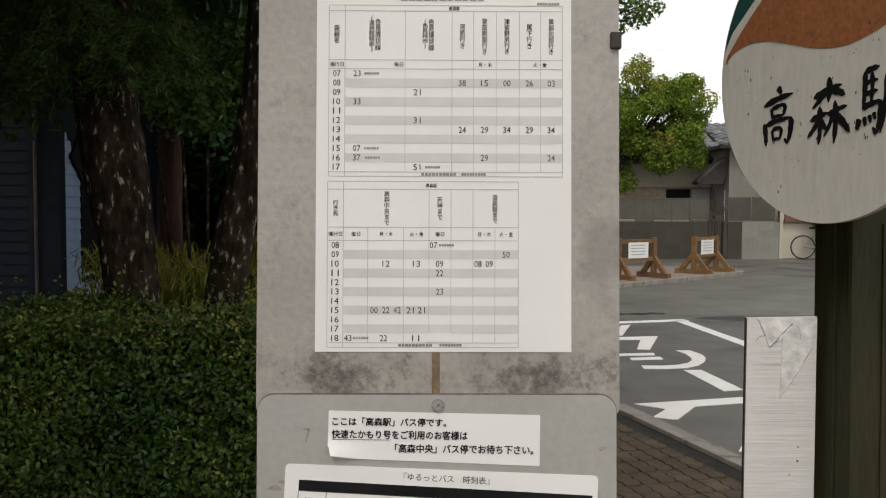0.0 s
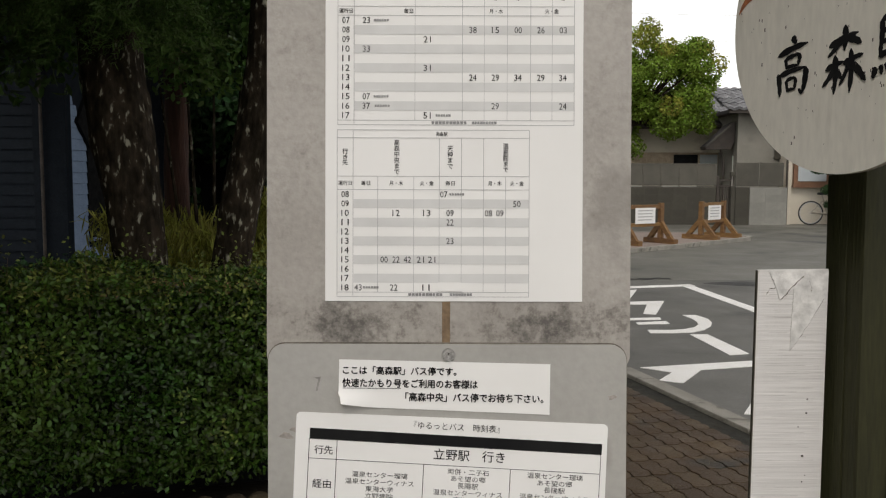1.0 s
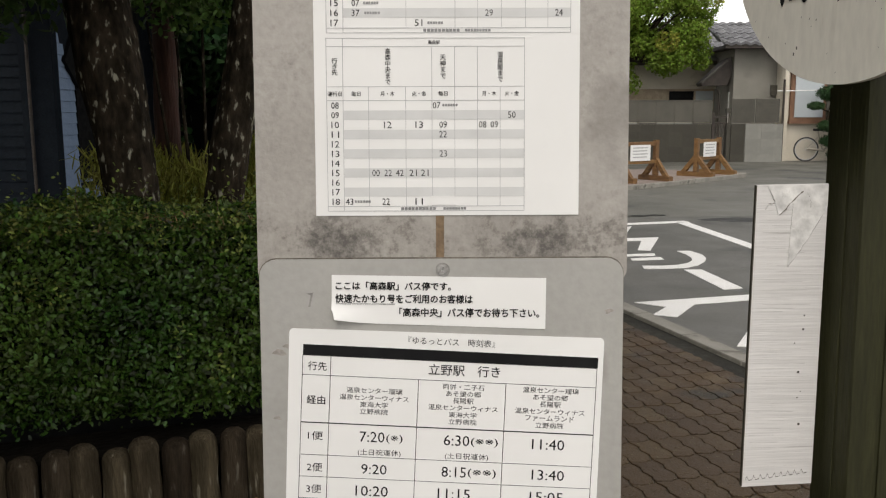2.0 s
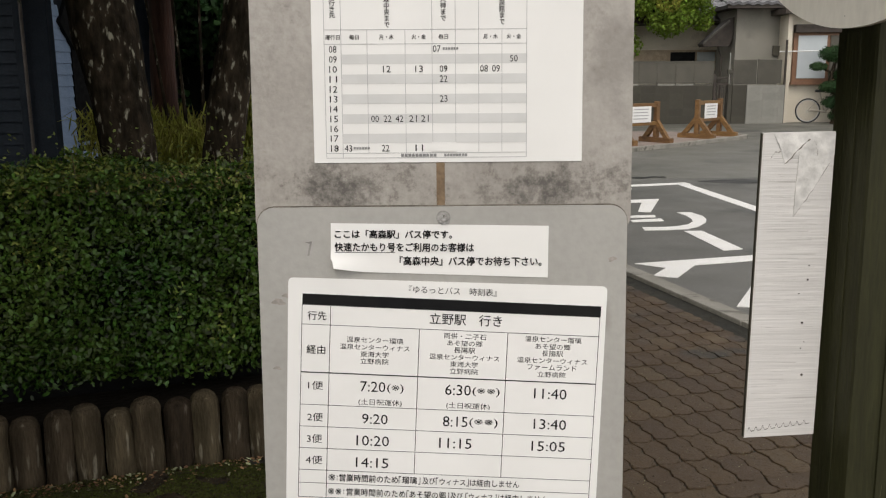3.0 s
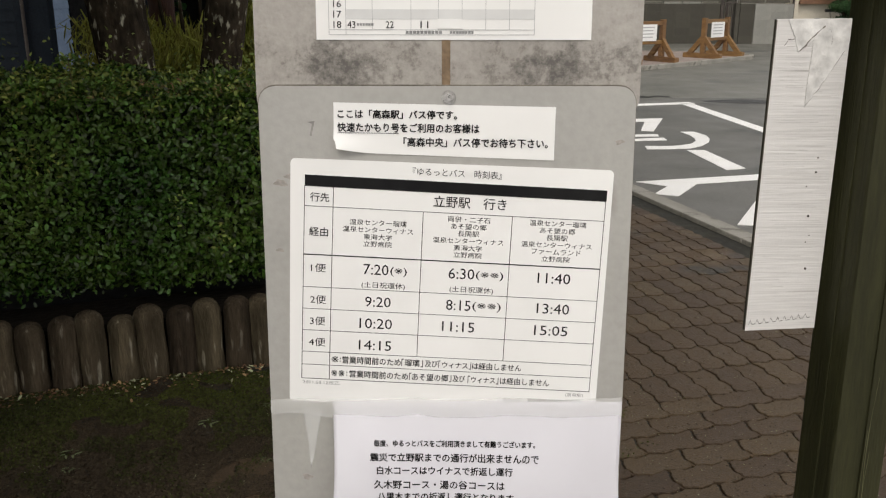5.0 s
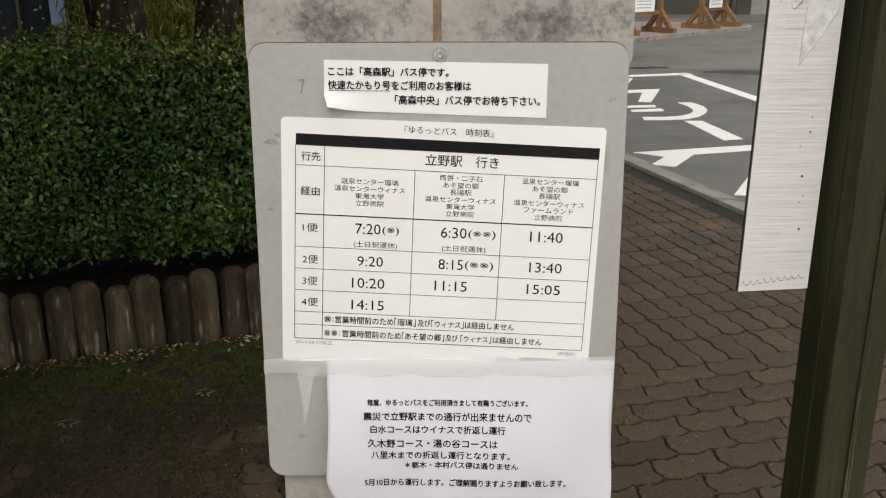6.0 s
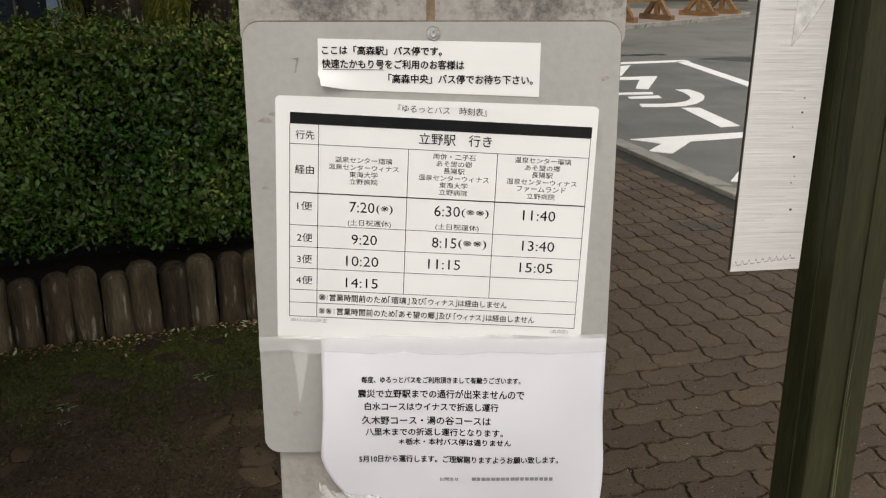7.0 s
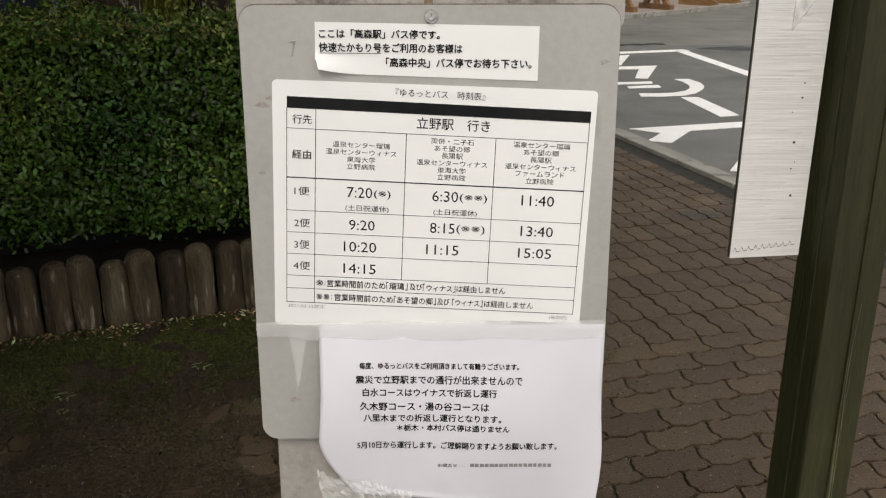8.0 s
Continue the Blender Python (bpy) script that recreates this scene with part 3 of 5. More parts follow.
for k, (x, z, r) in enumerate([(0.0655, 0.193, 0.0013), (0.0625, 0.14, 0.0016), (0.0668, 0.0745, 0.0016), (0.066, 0.21, 0.0009), (0.063, 0.108, 0.0009), (0.056, 0.176, 0.0008), (0.0665, 0.116, 0.0007)]):
    bm = bmesh.new()
    tube(bm, (x, -0.0006, z), (x, 0.0004, z), r, r, 8)
    part("rivet_mark", bm, M["grime"], slat)
for k in range(9):
    x = 0.004 + 0.0085 * k
    z = 0.0085 * k * 0.115 - 0.001
    part("glue_mark", slab([(x, z + 0.004), (x + 0.002, z + 0.010), (x + 0.0045, z + 0.0045), (x + 0.0085, z + 0.0055), (x + 0.0085, z + 0.0048), (x + 0.0045, z + 0.0038), (x + 0.002, z + 0.009)], -0.0005, -0.0002), M["grime"], slat)

# ---- log edging and hedge ----
LOG = radians(20)
edging = thing("log_edging", pose(-1.15, 2.01, 0, 0, 0, 20), "low edging of upright weathered round logs", "log edging")
rng = np.random.default_rng(4)
for k in range(34):
    x = -2.3 + 0.098 * k
    h = 0.278 + rng.uniform(-0.02, 0.02)
    r = 0.0495 + rng.uniform(-0.003, 0.002)
    verts, faces = [], []
    S = 24
    prof = [(0, 0.97)] + [(h * f, 0.97 + 0.03 * math.sin(9 * f + k)) for f in (0.15, 0.3, 0.45, 0.6, 0.75)] + [(h - 0.035, 0.97), (h - 0.018, 0.86), (h - 0.006, 0.64), (h, 0.4)]
    for z, w in prof:
        for q in range(S):
            a = 2 * math.pi * q / S
            rr = r * w * (1 + 0.07 * noise.noise(Vector((k * 3.1, math.cos(a) * 2, math.sin(a) * 2 + z * 2))) + 0.10 * noise.noise(Vector((k * 5.7 + math.cos(a) * 5, math.sin(a) * 5, z * 5))))
            verts.append((rr * math.cos(a), rr * math.sin(a), z))
    for j in range(len(prof) - 1):
        for q in range(S):
            faces.append((j * S + q, j * S + (q + 1) % S, (j + 1) * S + (q + 1) % S, (j + 1) * S + q))
    faces.append(tuple(range((len(prof) - 1) * S, len(prof) * S)))
    part("log", mesh("log", verts, faces, M["log"], True), parent=edging,
         m=pose(x, rng.uniform(-0.008, 0.008), 0.0, rng.uniform(-3, 3), rng.uniform(-2, 2), rng.uniform(0, 360)))
part("soil_fill", box(-2.4, 1.1, 0.05, 2.2, 0.0, 0.22), M["soil"], edging, "dark planting soil")

HEDGE = pose(-1.15, 2.23, 0, 0, 0, 20)
hedge = thing("hedge", HEDGE, "dense clipped evergreen hedge with small dark green leaves", "hedge")
# plain box whose near-black colour is the shade between the leaves
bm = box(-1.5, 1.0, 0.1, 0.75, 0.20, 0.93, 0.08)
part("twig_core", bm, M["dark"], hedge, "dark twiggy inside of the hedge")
rng = np.random.default_rng(11)
P, N = [], []
n = 62000
x = rng.uniform(-1.45, 0.95, n)
s_ = rng.uniform(0, 1.15, n)          # up the front, then back over the top
front = s_ < 0.72
z = np.where(front, 0.30 + s_ * 1.01, 1.02 - 0.03 * rng.random(n))
y = np.where(front, -0.10, -0.10 + (s_ - 0.72) * 1.8)
edge = np.clip((z - 0.9) / 0.12, 0, 1)
y = np.where(front, y + 0.07 * edge ** 2, y)
lump = np.array([0.085 * noise.noise(Vector((a * 2.6, c * 3.4, b * 4))) + 0.07 * noise.noise(Vector((a * 10, c * 10, b * 10))) + 0.03 * noise.noise(Vector((a * 23, c * 23, b * 23))) for a, b, c in zip(x, y, z)])
low = np.clip((0.45 - z) / 0.13, 0, 1)
y = y - np.where(front, lump, 0) + rng.exponential(0.05, n) * np.where(front, 1, 0) + low * 0.09
z = z + np.where(front, 0, lump) + 0.02 * low * rng.normal(0, 1, n)
leaves("leaf_cover", np.stack([x, y, z], 1), np.stack([0 * x, np.where(front, -1.0, -0.2), np.where(front, 0.7, 1.0)], 1), 0.0235, M["hedge_leaf"], hedge, 0.52, 12, 0.85)
k = 5000
leaves("young_shoot", np.stack([rng.uniform(-1.4, 0.95, k), rng.uniform(-0.14, 0.5, k), 1.0 + rng.exponential(0.035, k)], 1), np.tile([0, -0.4, 1.0], (k, 1)), 0.019, M["shoot_leaf"], hedge, 0.5, 13)
tips = np.stack([rng.uniform(-1.3, 0.9, 34), rng.uniform(-0.17, -0.11, 34), rng.uniform(0.5, 1.0, 34)], 1)
P = np.concatenate([c + rng.normal(0, 1, (22, 3)) * np.array([0.022, 0.012, 0.03]) for c in tips])
leaves("young_shoot", P, np.tile([0, -0.8, 0.7], (len(P), 1)), 0.018, M["shoot_leaf"], hedge, 0.45, 15)
k = 500
leaves("dry_leaf", np.stack([rng.normal(0.2, 0.22, k), rng.uniform(-0.12, 0.25, k), 0.99 + 0.05 * rng.random(k)], 1), np.tile([0, -0.4, 1.0], (k, 1)), 0.014, M["litter"], hedge, 0.3, 14)
for k in range(16):
    bm = bmesh.new()
    a = Vector((rng.uniform(-1.0, 0.9), rng.uniform(-0.1, 0.1), 0.9))
    tube(bm, a, a + Vector((rng.normal(0, 0.03), rng.normal(0, 0.02), rng.uniform(0.12, 0.24))), 0.0025, 0.001, 5)
    part("twig", bm, M["twig"], hedge)

# ---- printing on the sheets ----
PENDING = []


def lettering(parent, name, body, x, z, w, h, y, material, bold=0.0, label=""):
    """Words fitted into a box w by h centred at x, z; joined later with others of that name on that sheet."""
    c = bpy.data.curves.new("words", "FONT")
    c.body, c.align_x, c.resolution_u, c.offset, c.space_line = body, "CENTER", 2, min(0.0, bold), 0.95
    PENDING.append((new("words", c), parent, name, x, z, w, h, y, material, label, max(0.0, bold)))


def flush_lettering():
    deps = bpy.context.evaluated_depsgraph_get()
    deps.update()
    joined = {}
    for ob, parent, name, x, z, w, h, y, material, label, bold in PENDING:
        me = bpy.data.meshes.new_from_object(ob.evaluated_get(deps))
        co = np.zeros(len(me.vertices) * 3)
        me.vertices.foreach_get("co", co)
        co = co.reshape(-1, 3)
        faces = [tuple(p.vertices) for p in me.polygons]
        if len(co):
            lo, hi = co.min(0), co.max(0)
            sx, sz = w / max(hi[0] - lo[0], 1e-6), h / max(hi[1] - lo[1], 1e-6)
            pts = np.stack([x + (co[:, 0] - (lo[0] + hi[0]) / 2) * sx, np.full(len(co), y), z + (co[:, 1] - (lo[1] + hi[1]) / 2) * sz], 1)
            vs, fs, _, _ = joined.setdefault((parent.name, name, len(joined)), ([], [], parent, (material, label)))
            shifts = ((0, 0),) if not bold else ((0, 0), (1, 0.3), (-1, -0.3), (-0.3, 1), (0.3, -1))
            for step, (dx, dz) in enumerate(shifts):
                k = len(vs)
                vs.extend(map(tuple, pts + np.array([dx * bold, -0.00003 * step, dz * bold])))
                fs.extend(tuple(i + k for i in f) for f in faces)
        bpy.data.meshes.remove(me)
        curve = ob.data
        bpy.data.objects.remove(ob)
        bpy.data.curves.remove(curve)
    for (_, name, _), (vs, fs, parent, (material, label)) in joined.items():
        part(name, mesh(name, vs, fs, material), parent=parent, label=label)
    PENDING.clear()


def rect(x0, x1, z0, z1, y):
    return [(x0, y, z0), (x1, y, z0), (x1, y, z1), (x0, y, z1)]


def rects(name, items, y, material, parent, label=""):
    if name in ("small_print", "paint_chip"):
        vs, fs = [], []
        for x0, x1, z0, z1 in items:
            k = len(vs)
            vs += rect(x0, x1, z0, z1, y)
            fs.append((k, k + 1, k + 2, k + 3))
        return tagged(part(name, mesh(name, vs, fs, material), parent=parent, label=label), kind="stuff")
    for x0, x1, z0, z1 in items:
        ob = part(name, mesh(name, rect(x0, x1, z0, z1, y), [(0, 1, 2, 3)], material), parent=parent, label=label)
    return ob


def bars(items, x0, x1, z, h, n=8, seed=0):
    """Unreadable small print as a row of short bars."""
    r = random.Random(seed)
    step = (x1 - x0) / n
    for k in range(n):
        items.append((x0 + k * step, x0 + (k + r.uniform(0.72, 0.9)) * step, z - h / 2, z + h / 2))


# tall sheet: a grid of 0.566 mm units, from its lower left corner
GU = 0.257 / 454


def ga(u):
    return -0.1285 + u * GU


def gz(v):
    return 1.5 - BZ + v * GU


YA = 0.0022
lines, shades, small = [], [], []


def hline(v, u0, u1, t=0.9):
    lines.append((ga(u0), ga(u1), gz(v - t / 2), gz(v + t / 2)))


def vline(u, v0, v1, t=0.9):
    lines.append((ga(u - t / 2), ga(u + t / 2), gz(v0), gz(v1)))


def word(body, u, v, w, h, name="heading", bold=0.00003):
    lettering(sheet_a, name, body, ga(u), gz(v), w * GU, h * GU, YA - 0.0003, M["ink"], bold)


def down(body, u, v0, v1, w=10):
    word("\n".join(body), u, (v0 + v1) / 2, w, v1 - v0)


# upper table
for v in (617, 607, 519, 503, 319, 311):
    hline(v, 22, 438)
for u in (22, 50.5, 438):
    vline(u, 311, 617)
for u in (157.6, 279.5, 320, 399):
    vline(u, 319, 607, 0.7)
for u in (241, 361):
    vline(u, 319, 607)
for k in range(11):
    v = 503 - 16.7 * (k + 0.5)
    word(f"{7 + k:02d}", 36, v, 13, 11, "hour_number", 0.0)
    if k % 2:
        shades.append((ga(51.2), ga(437.5), gz(v - 8), gz(v + 8)))
for k, cells in ((0, {72: "23"}), (1, {259.5: "38", 299: "15", 339: "00", 379: "26", 418: "03"}), (2, {179: "21"}), (3, {72: "33"}), (5, {179: "31"}),
                 (6, {259.5: "24", 299: "29", 339: "34", 379: "29", 418: "34"}), (8, {72: "07"}), (9, {72: "37", 299: "29", 418: "24"}), (10, {179: "51"})):
    for u, body in cells.items():
        word(body, u, 503 - 16.7 * (k + 0.5), 13, 11, "departure_time", 0.0)
for k, u in ((0, 85), (8, 85), (9, 87), (10, 194)):
    bars(small, ga(u), ga(u + 27), gz(503 - 16.7 * (k + 0.5)), 4 * GU, 6, k)
bars(small, ga(187), ga(250), gz(315), 5 * GU, 10, 21)
bars(small, ga(258), ga(302), gz(315), 4.5 * GU, 9, 22)
bars(small, ga(393), ga(434), gz(621), 4 * GU, 8, 23)
word("高森駅", 245, 612, 20, 7)
down("路線名", 36, 549, 581)
down("色見環状線", 109, 536, 593)
down("(温泉館経由)", 98, 533, 598)
down("色見環状線", 204, 536, 593)
down("(色見経由)", 193, 540, 592)
down("河原行き", 259.5, 540, 584)
down("草部南部行き", 299, 530, 594)
down("津留野尻行き", 339, 530, 594)
down("尾下行き", 379, 540, 584)
down("草部北部行き", 418, 530, 594)
for body, u, w in (("運行日", 36, 24), ("毎日", 146, 16), ("月・木", 300, 24), ("火・金", 398, 24)):
    word(body, u, 511, w, 8)
bars(small, ga(150), ga(300), gz(630), 9 * GU, 11, 24)
# lower table
for v in (302, 288, 220.5, 197, 16, 8):
    hline(v, 21, 359.5)
for u in (21, 49, 359.5):
    vline(u, 8, 302)
for u, top in ((92.5, 220.5), (156, 220.5), (201, 288), (240, 288), (279, 288), (318, 220.5)):
    vline(u, 16, top, 0.8)
for k in range(11):
    v = 197 - 16.45 * (k + 0.5)
    word(f"{8 + k:02d}", 35, v, 13, 11, "hour_number", 0.0)
    if k % 2:
        shades.append((ga(49.8), ga(359), gz(v - 7.9), gz(v + 7.9)))
for k, cells in ((0, {209: "07"}), (1, {338: "50"}), (2, {125: "12", 179: "13", 220: "09", 288: "08", 308: "09"}), (3, {220: "22"}), (5, {220: "23"}),
                 (7, {104: "00", 125: "22", 145: "42", 168: "21", 188: "21"}), (10, {58: "43", 121: "22", 178: "11"})):
    for u, body in cells.items():
        word(body, u, 197 - 16.45 * (k + 0.5), 13, 11, "departure_time", 0.0)
bars(small, ga(219), ga(246), gz(189), 4 * GU, 6, 31)
bars(small, ga(67), ga(95), gz(24.5), 4 * GU, 6, 32)
bars(small, ga(147), ga(208), gz(12), 5 * GU, 10, 33)
bars(small, ga(220), ga(260), gz(12), 4.5 * GU, 8, 34)
word("高森駅", 205, 295, 20, 7)
down("行き先", 35, 240, 269)
down("高森中央まで", 126, 224, 285)
down("天神まで", 220, 234, 274)
down("温泉館まで", 318, 228, 279)
for body, u, w in (("運行日", 35, 24), ("毎日", 71, 16), ("月・木", 125, 24), ("火・金", 179, 24), ("毎日", 220, 16), ("月・木", 299, 24), ("火・金", 338, 24)):
    word(body, u, 208.5, w, 8)
rects("grid_line", lines, YA - 0.0003, M["line_grey"], sheet_a, "thin grey table line")
rects("row_tint", shades, YA - 0.0001, M["row_grey"], sheet_a, "grey shaded table row")
rects("small_print", small, YA - 0.0004, M["ink_grey"], sheet_a)
part("white_sticker", box(ga(199.5), ga(240.5), YA - 0.0012, YA - 0.0006, gz(18), gz(33.5)), M["paper"], sheet_a, "small blank white sticker")

# notice strip
YS = -0.0009
for body, x0, x1, z0, z1 in (("ここは「高森駅」バス停です。", 0.0043, 0.1170, -0.0150, -0.0070), ("快速たかもり号をご利用のお客様は", 0.0041, 0.1383, -0.0277, -0.0193),
                             ("「高森中央」バス停でお待ち下さい。", 0.0668, 0.2040, -0.0411, -0.0325)):
    lettering(strip, "notice_line", body, (x0 + x1) / 2, (z0 + z1) / 2, x1 - x0, z1 - z0, YS, M["ink"], 0.00022)
rects("underline", [(0.0044, 0.0625, -0.0290, -0.0285)], YS, M["ink"], strip)

# laminated landscape timetable, millimetres from its upper left corner
YB = -0.0005
mm = 0.001


def say(body, x0, z1, x1, z0, name="timetable_entry", bold=0.00006):
    lettering(sheet_b, name, body, (x0 + x1) / 2 * mm, (z0 + z1) / 2 * mm, (x1 - x0) * mm, (z1 - z0) * mm, YB - 0.0002, M["ink"], bold)


grid = []
for z, t in ((-26, 0.5), (-45.4, 0.5), (-93.3, 1.1), (-126, 0.5), (-148.2, 0.5), (-170.4, 0.5), (-192.9, 0.5), (-206.4, 0.5), (-221.2, 0.6)):
    grid.append((13.6 * mm, 305 * mm, (z - t / 2) * mm, (z + t / 2) * mm))
for x, a, z in ((13.9, -26, -221.2), (41.6, -26, -221.2), (128.8, -45.4, -192.9), (215.4, -45.4, -192.9), (304.7, -26, -221.2)):
    grid.append(((x - 0.3) * mm, (x + 0.3) * mm, z * mm, a * mm))
rects("grid_line", grid, YB - 0.0001, M["ink"], sheet_b, "thin black table line")
rects("title_bar", [(14 * mm, 305.4 * mm, -25.7 * mm, -15.2 * mm)], YB, M["ink"], sheet_b, "solid black title bar")
say("『ゆるっとバス　時刻表』", 117.3, -5, 202.6, -12.4, bold=0.0)
say("行先", 19.3, -32.3, 37.6, -41)
say("立野駅　行き", 138.3, -31.3, 208.8, -42.4)
say("経由", 18.6, -66, 36.9, -74.8)
for x0, x1, rows, z in ((51.2, 119.3, ("温泉センター瑠璃", "温泉センターウィナス", "東海大学", "立野病院"), -57), (139, 207.7, ("両併・二子石", "あそ望の郷", "長陽駅", "温泉センターウィナス", "東海大学", "立野病院"), -50.5),
                        (225.1, 294.6, ("温泉センター瑠璃", "あそ望の郷", "長陽駅", "温泉センターウィナス", "ファームランド", "立野病院"), -51.4)):
    for k, body in enumerate(rows):
        w = min(x1 - x0, 6.9 * len(body))
        c = (x0 + x1) / 2
        say(body, c - w / 2, z - 7.05 * k, c + w / 2, z - 7.05 * k - 5.7, bold=0.0)
for body, x0, z1, x1, z0 in (("1便", 20.5, -102.3, 35.3, -111), ("2便", 20.2, -134.3, 35.5, -143.2), ("3便", 20, -156.3, 35, -165.4), ("4便", 19, -178.4, 35.5, -187.2),
                             ("7:20", 71.9, -101.2, 96.6, -111.8), ("(※)", 98.2, -103.4, 114.6, -112.8), ("(土日祝運休)", 70.3, -119.2, 113, -126.3),
                             ("6:30", 155.5, -102.2, 181, -112.9), ("(※※)", 182.4, -104.4, 209.5, -113.6), ("(土日祝運休)", 157.1, -120.4, 200.2, -127.5), ("11:40", 243.4, -103.7, 275.7, -114.3),
                             ("9:20", 74.2, -134.2, 99.6, -144.4), ("8:15", 154.3, -134.4, 178.7, -145), ("(※※)", 180.4, -135.8, 208.7, -145.6), ("13:40", 244.4, -134.9, 276.8, -145.3),
                             ("10:20", 69.1, -156.5, 101.5, -167), ("11:15", 151.2, -157, 183.5, -167.3), ("15:05", 243.2, -157.6, 276.6, -167.8), ("14:15", 68.9, -179.3, 101.3, -189.5)):
    say(body, x0, z1, x1, z0, bold=0.0)
for body, x0, x1, z, h in (("※", 41.8, 48.8, -200.4, 6.6), (":", 50.2, 51, -200.6, 4), ("営業時間前のため", 52.7, 111.2, -200.9, 7.6), ("「", 112.1, 114.1, -201.0, 7.4), ("瑠璃", 115.3, 130.1, -201.4, 7.4), ("」", 131.4, 133.6, -201.9, 7.4),
                           ("及び", 135.8, 148.4, -201.7, 7.0), ("「", 149.2, 151.2, -201.6, 7.4), ("ウィナス", 153, 178.7, -202.4, 6.4), ("」", 179.8, 182, -202.6, 7.4), ("は経由しません", 183.3, 232.6, -202.6, 7.2),
                           ("※※", 41.8, 55, -215.0, 6.6), (":", 57, 57.8, -215.2, 4), ("営業時間前のため", 60.1, 119, -215.5, 7.6), ("「", 120.2, 122.2, -215.7, 7.4), ("あそ望の郷", 123.2, 159.6, -216.2, 7.4), ("」", 160.5, 162.7, -216.7, 7.4),
                           ("及び", 164.3, 176.4, -216.6, 7.0), ("「", 179.3, 181.5, -216.6, 7.4), ("ウィナス", 182.8, 206.9, -217.2, 6.4), ("」", 208.1, 210.3, -217.4, 7.4), ("は経由しません", 212.1, 261.7, -217.5, 7.2)):
    say(body, x0, z + h / 2, x1, z - h / 2, bold=0.0 if "※" in body else 0.00008)
for body, x0, x1, z, h in (("2011.03.12改正", 13.3, 50.4, -225.4, 4.2), ("(高森駅)", 279, 297, -230, 4.4), ("問合せ", 216.5, 234.2, -238.0, 5.0)):
    lettering(sheet_b, "fine_print", body, (x0 + x1) / 2 * mm, z * mm, (x1 - x0) * mm, h * mm, YB - 0.0002, M["ink_grey"])
tiny = []
bars(tiny, 241 * mm, 299 * mm, -237.6 * mm, 4.4 * mm, 11, 43)
rects("small_print", tiny, YB - 0.0001, M["ink_grey"], sheet_b)

# loose notice hanging below it, bellied and curled at its lower corner
notice = thing("hanging_notice", BOARD, "white printed paper notice with curled lower edge taped over the plate", "notice")


def notice_y(s, t):
    """Forward belly of the sheet; s across and t down, both 0 to 1."""
    return -0.0030 - 0.012 * math.sin(math.pi * min(1, t * 1.05)) * (0.35 + 0.65 * (1 - s)) - 0.006 * t * t * math.cos(5 * s) - 0.003 * math.sin(9 * s + 4 * t) * t - 0.0012 * math.sin(math.pi * t) * (abs(math.sin(4.2 * s - 2.6 * t + 0.4)) + 0.5 * abs(math.sin(7.5 * s + 5.5 * t))) - 0.0035 * max(0.0, 1 - abs(s - t * 0.42 - 0.06) * 9) * t * max(0.0, 1 - s * 1.6)


def notice_at(s, t):
    w = 0.004 * math.sin(7 * t) * t
    x = -0.121 + 0.292 * s + w * (1 - 2 * s) + 0.055 * max(0, t - 0.62) ** 1.3 * (1 - s) * 2
    z = 1.143 - BZ - 0.212 * t * (1 - 0.10 * (1 - s) ** 2 * t) + 0.004 * math.sin(6 * s) * t * t
    return x, notice_y(s, t), z


NX, NZ = 72, 54
vs = [notice_at(i / NX, j / NZ) for j in range(NZ + 1) for i in range(NX + 1)]
fs = [(j * (NX + 1) + i, j * (NX + 1) + i + 1, (j + 1) * (NX + 1) + i + 1, (j + 1) * (NX + 1) + i) for j in range(NZ) for i in range(NX)]
sheet = part("paper", mesh("paper", vs, fs, M["paper_new"], True), parent=notice)
sol = sheet.modifiers.new("thickness", "SOLIDIFY")
sol.thickness, sol.offset = 0.0004, -1
NOTICE_WORDS = [("毎度、ゆるっとバスをご利用頂きまして有難うございます。", -79.9, 83.6, 1100.6, 6.8), ("震災で立野駅までの通行が出来ませんので", -83.8, 87.5, 1086.1, 9.0), ("白水コースはウイナスで折返し運行", -77.0, 60.9, 1072.0, 8.6),
                ("久木野コース・湯の谷コースは", -80.1, 53.0, 1057.2, 9.2), ("八里木までの折返し運行となります。", -76.7, 65.9, 1043.8, 8.4), ("＊栃木・本村バス停は通りません", -42.5, 74.6, 1031.8, 7.6), ("5月10日から運行します。ご理解賜りますようお願い致します。", -84.1, 125.5, 1011.0, 8.4),
                ("お問合せ", -0.1, 20.2, 987.4, 4.6)]
for body, x0, x1, z, h in NOTICE_WORDS:
    lettering(notice, "notice_line", body, (x0 + x1) / 2 * mm, z * mm - BZ, (x1 - x0) * mm, h * mm, -0.0005, M["ink"], 0.00018 if h > 5 else 0.0)
flush_lettering()
tiny = []
bars(tiny, 34 * mm, 122 * mm, 985.5 * mm - BZ, 4.2 * mm, 17, 52)
rects("small_print", tiny, -0.0005, M["ink_grey"], notice)
# the words of the strip follow its curled corner
for ob in strip.children:
    if not ob.name.startswith("paper"):
        for v in ob.data.vertices:
            a, b = v.co.x / 0.2105, min(1.0, max(0.0, -v.co.z / 0.048))
            v.co.y -= 0.010 * max(0.0, 1 - math.hypot(a * 2.6, (1 - b) * 0.9) / 0.55) ** 2
# the print of the landscape sheet runs a little askew on its paper
for ob in sheet_b.children:
    if not ob.name.startswith("paper"):
        ruled = ob.name.startswith(("grid_line", "title_bar"))
        mid = 0.0139 if ruled else sum(v.co.x for v in ob.data.vertices) / max(1, len(ob.data.vertices))
        for v in ob.data.vertices:
            v.co.z -= 0.0155 * (v.co.x - mid)
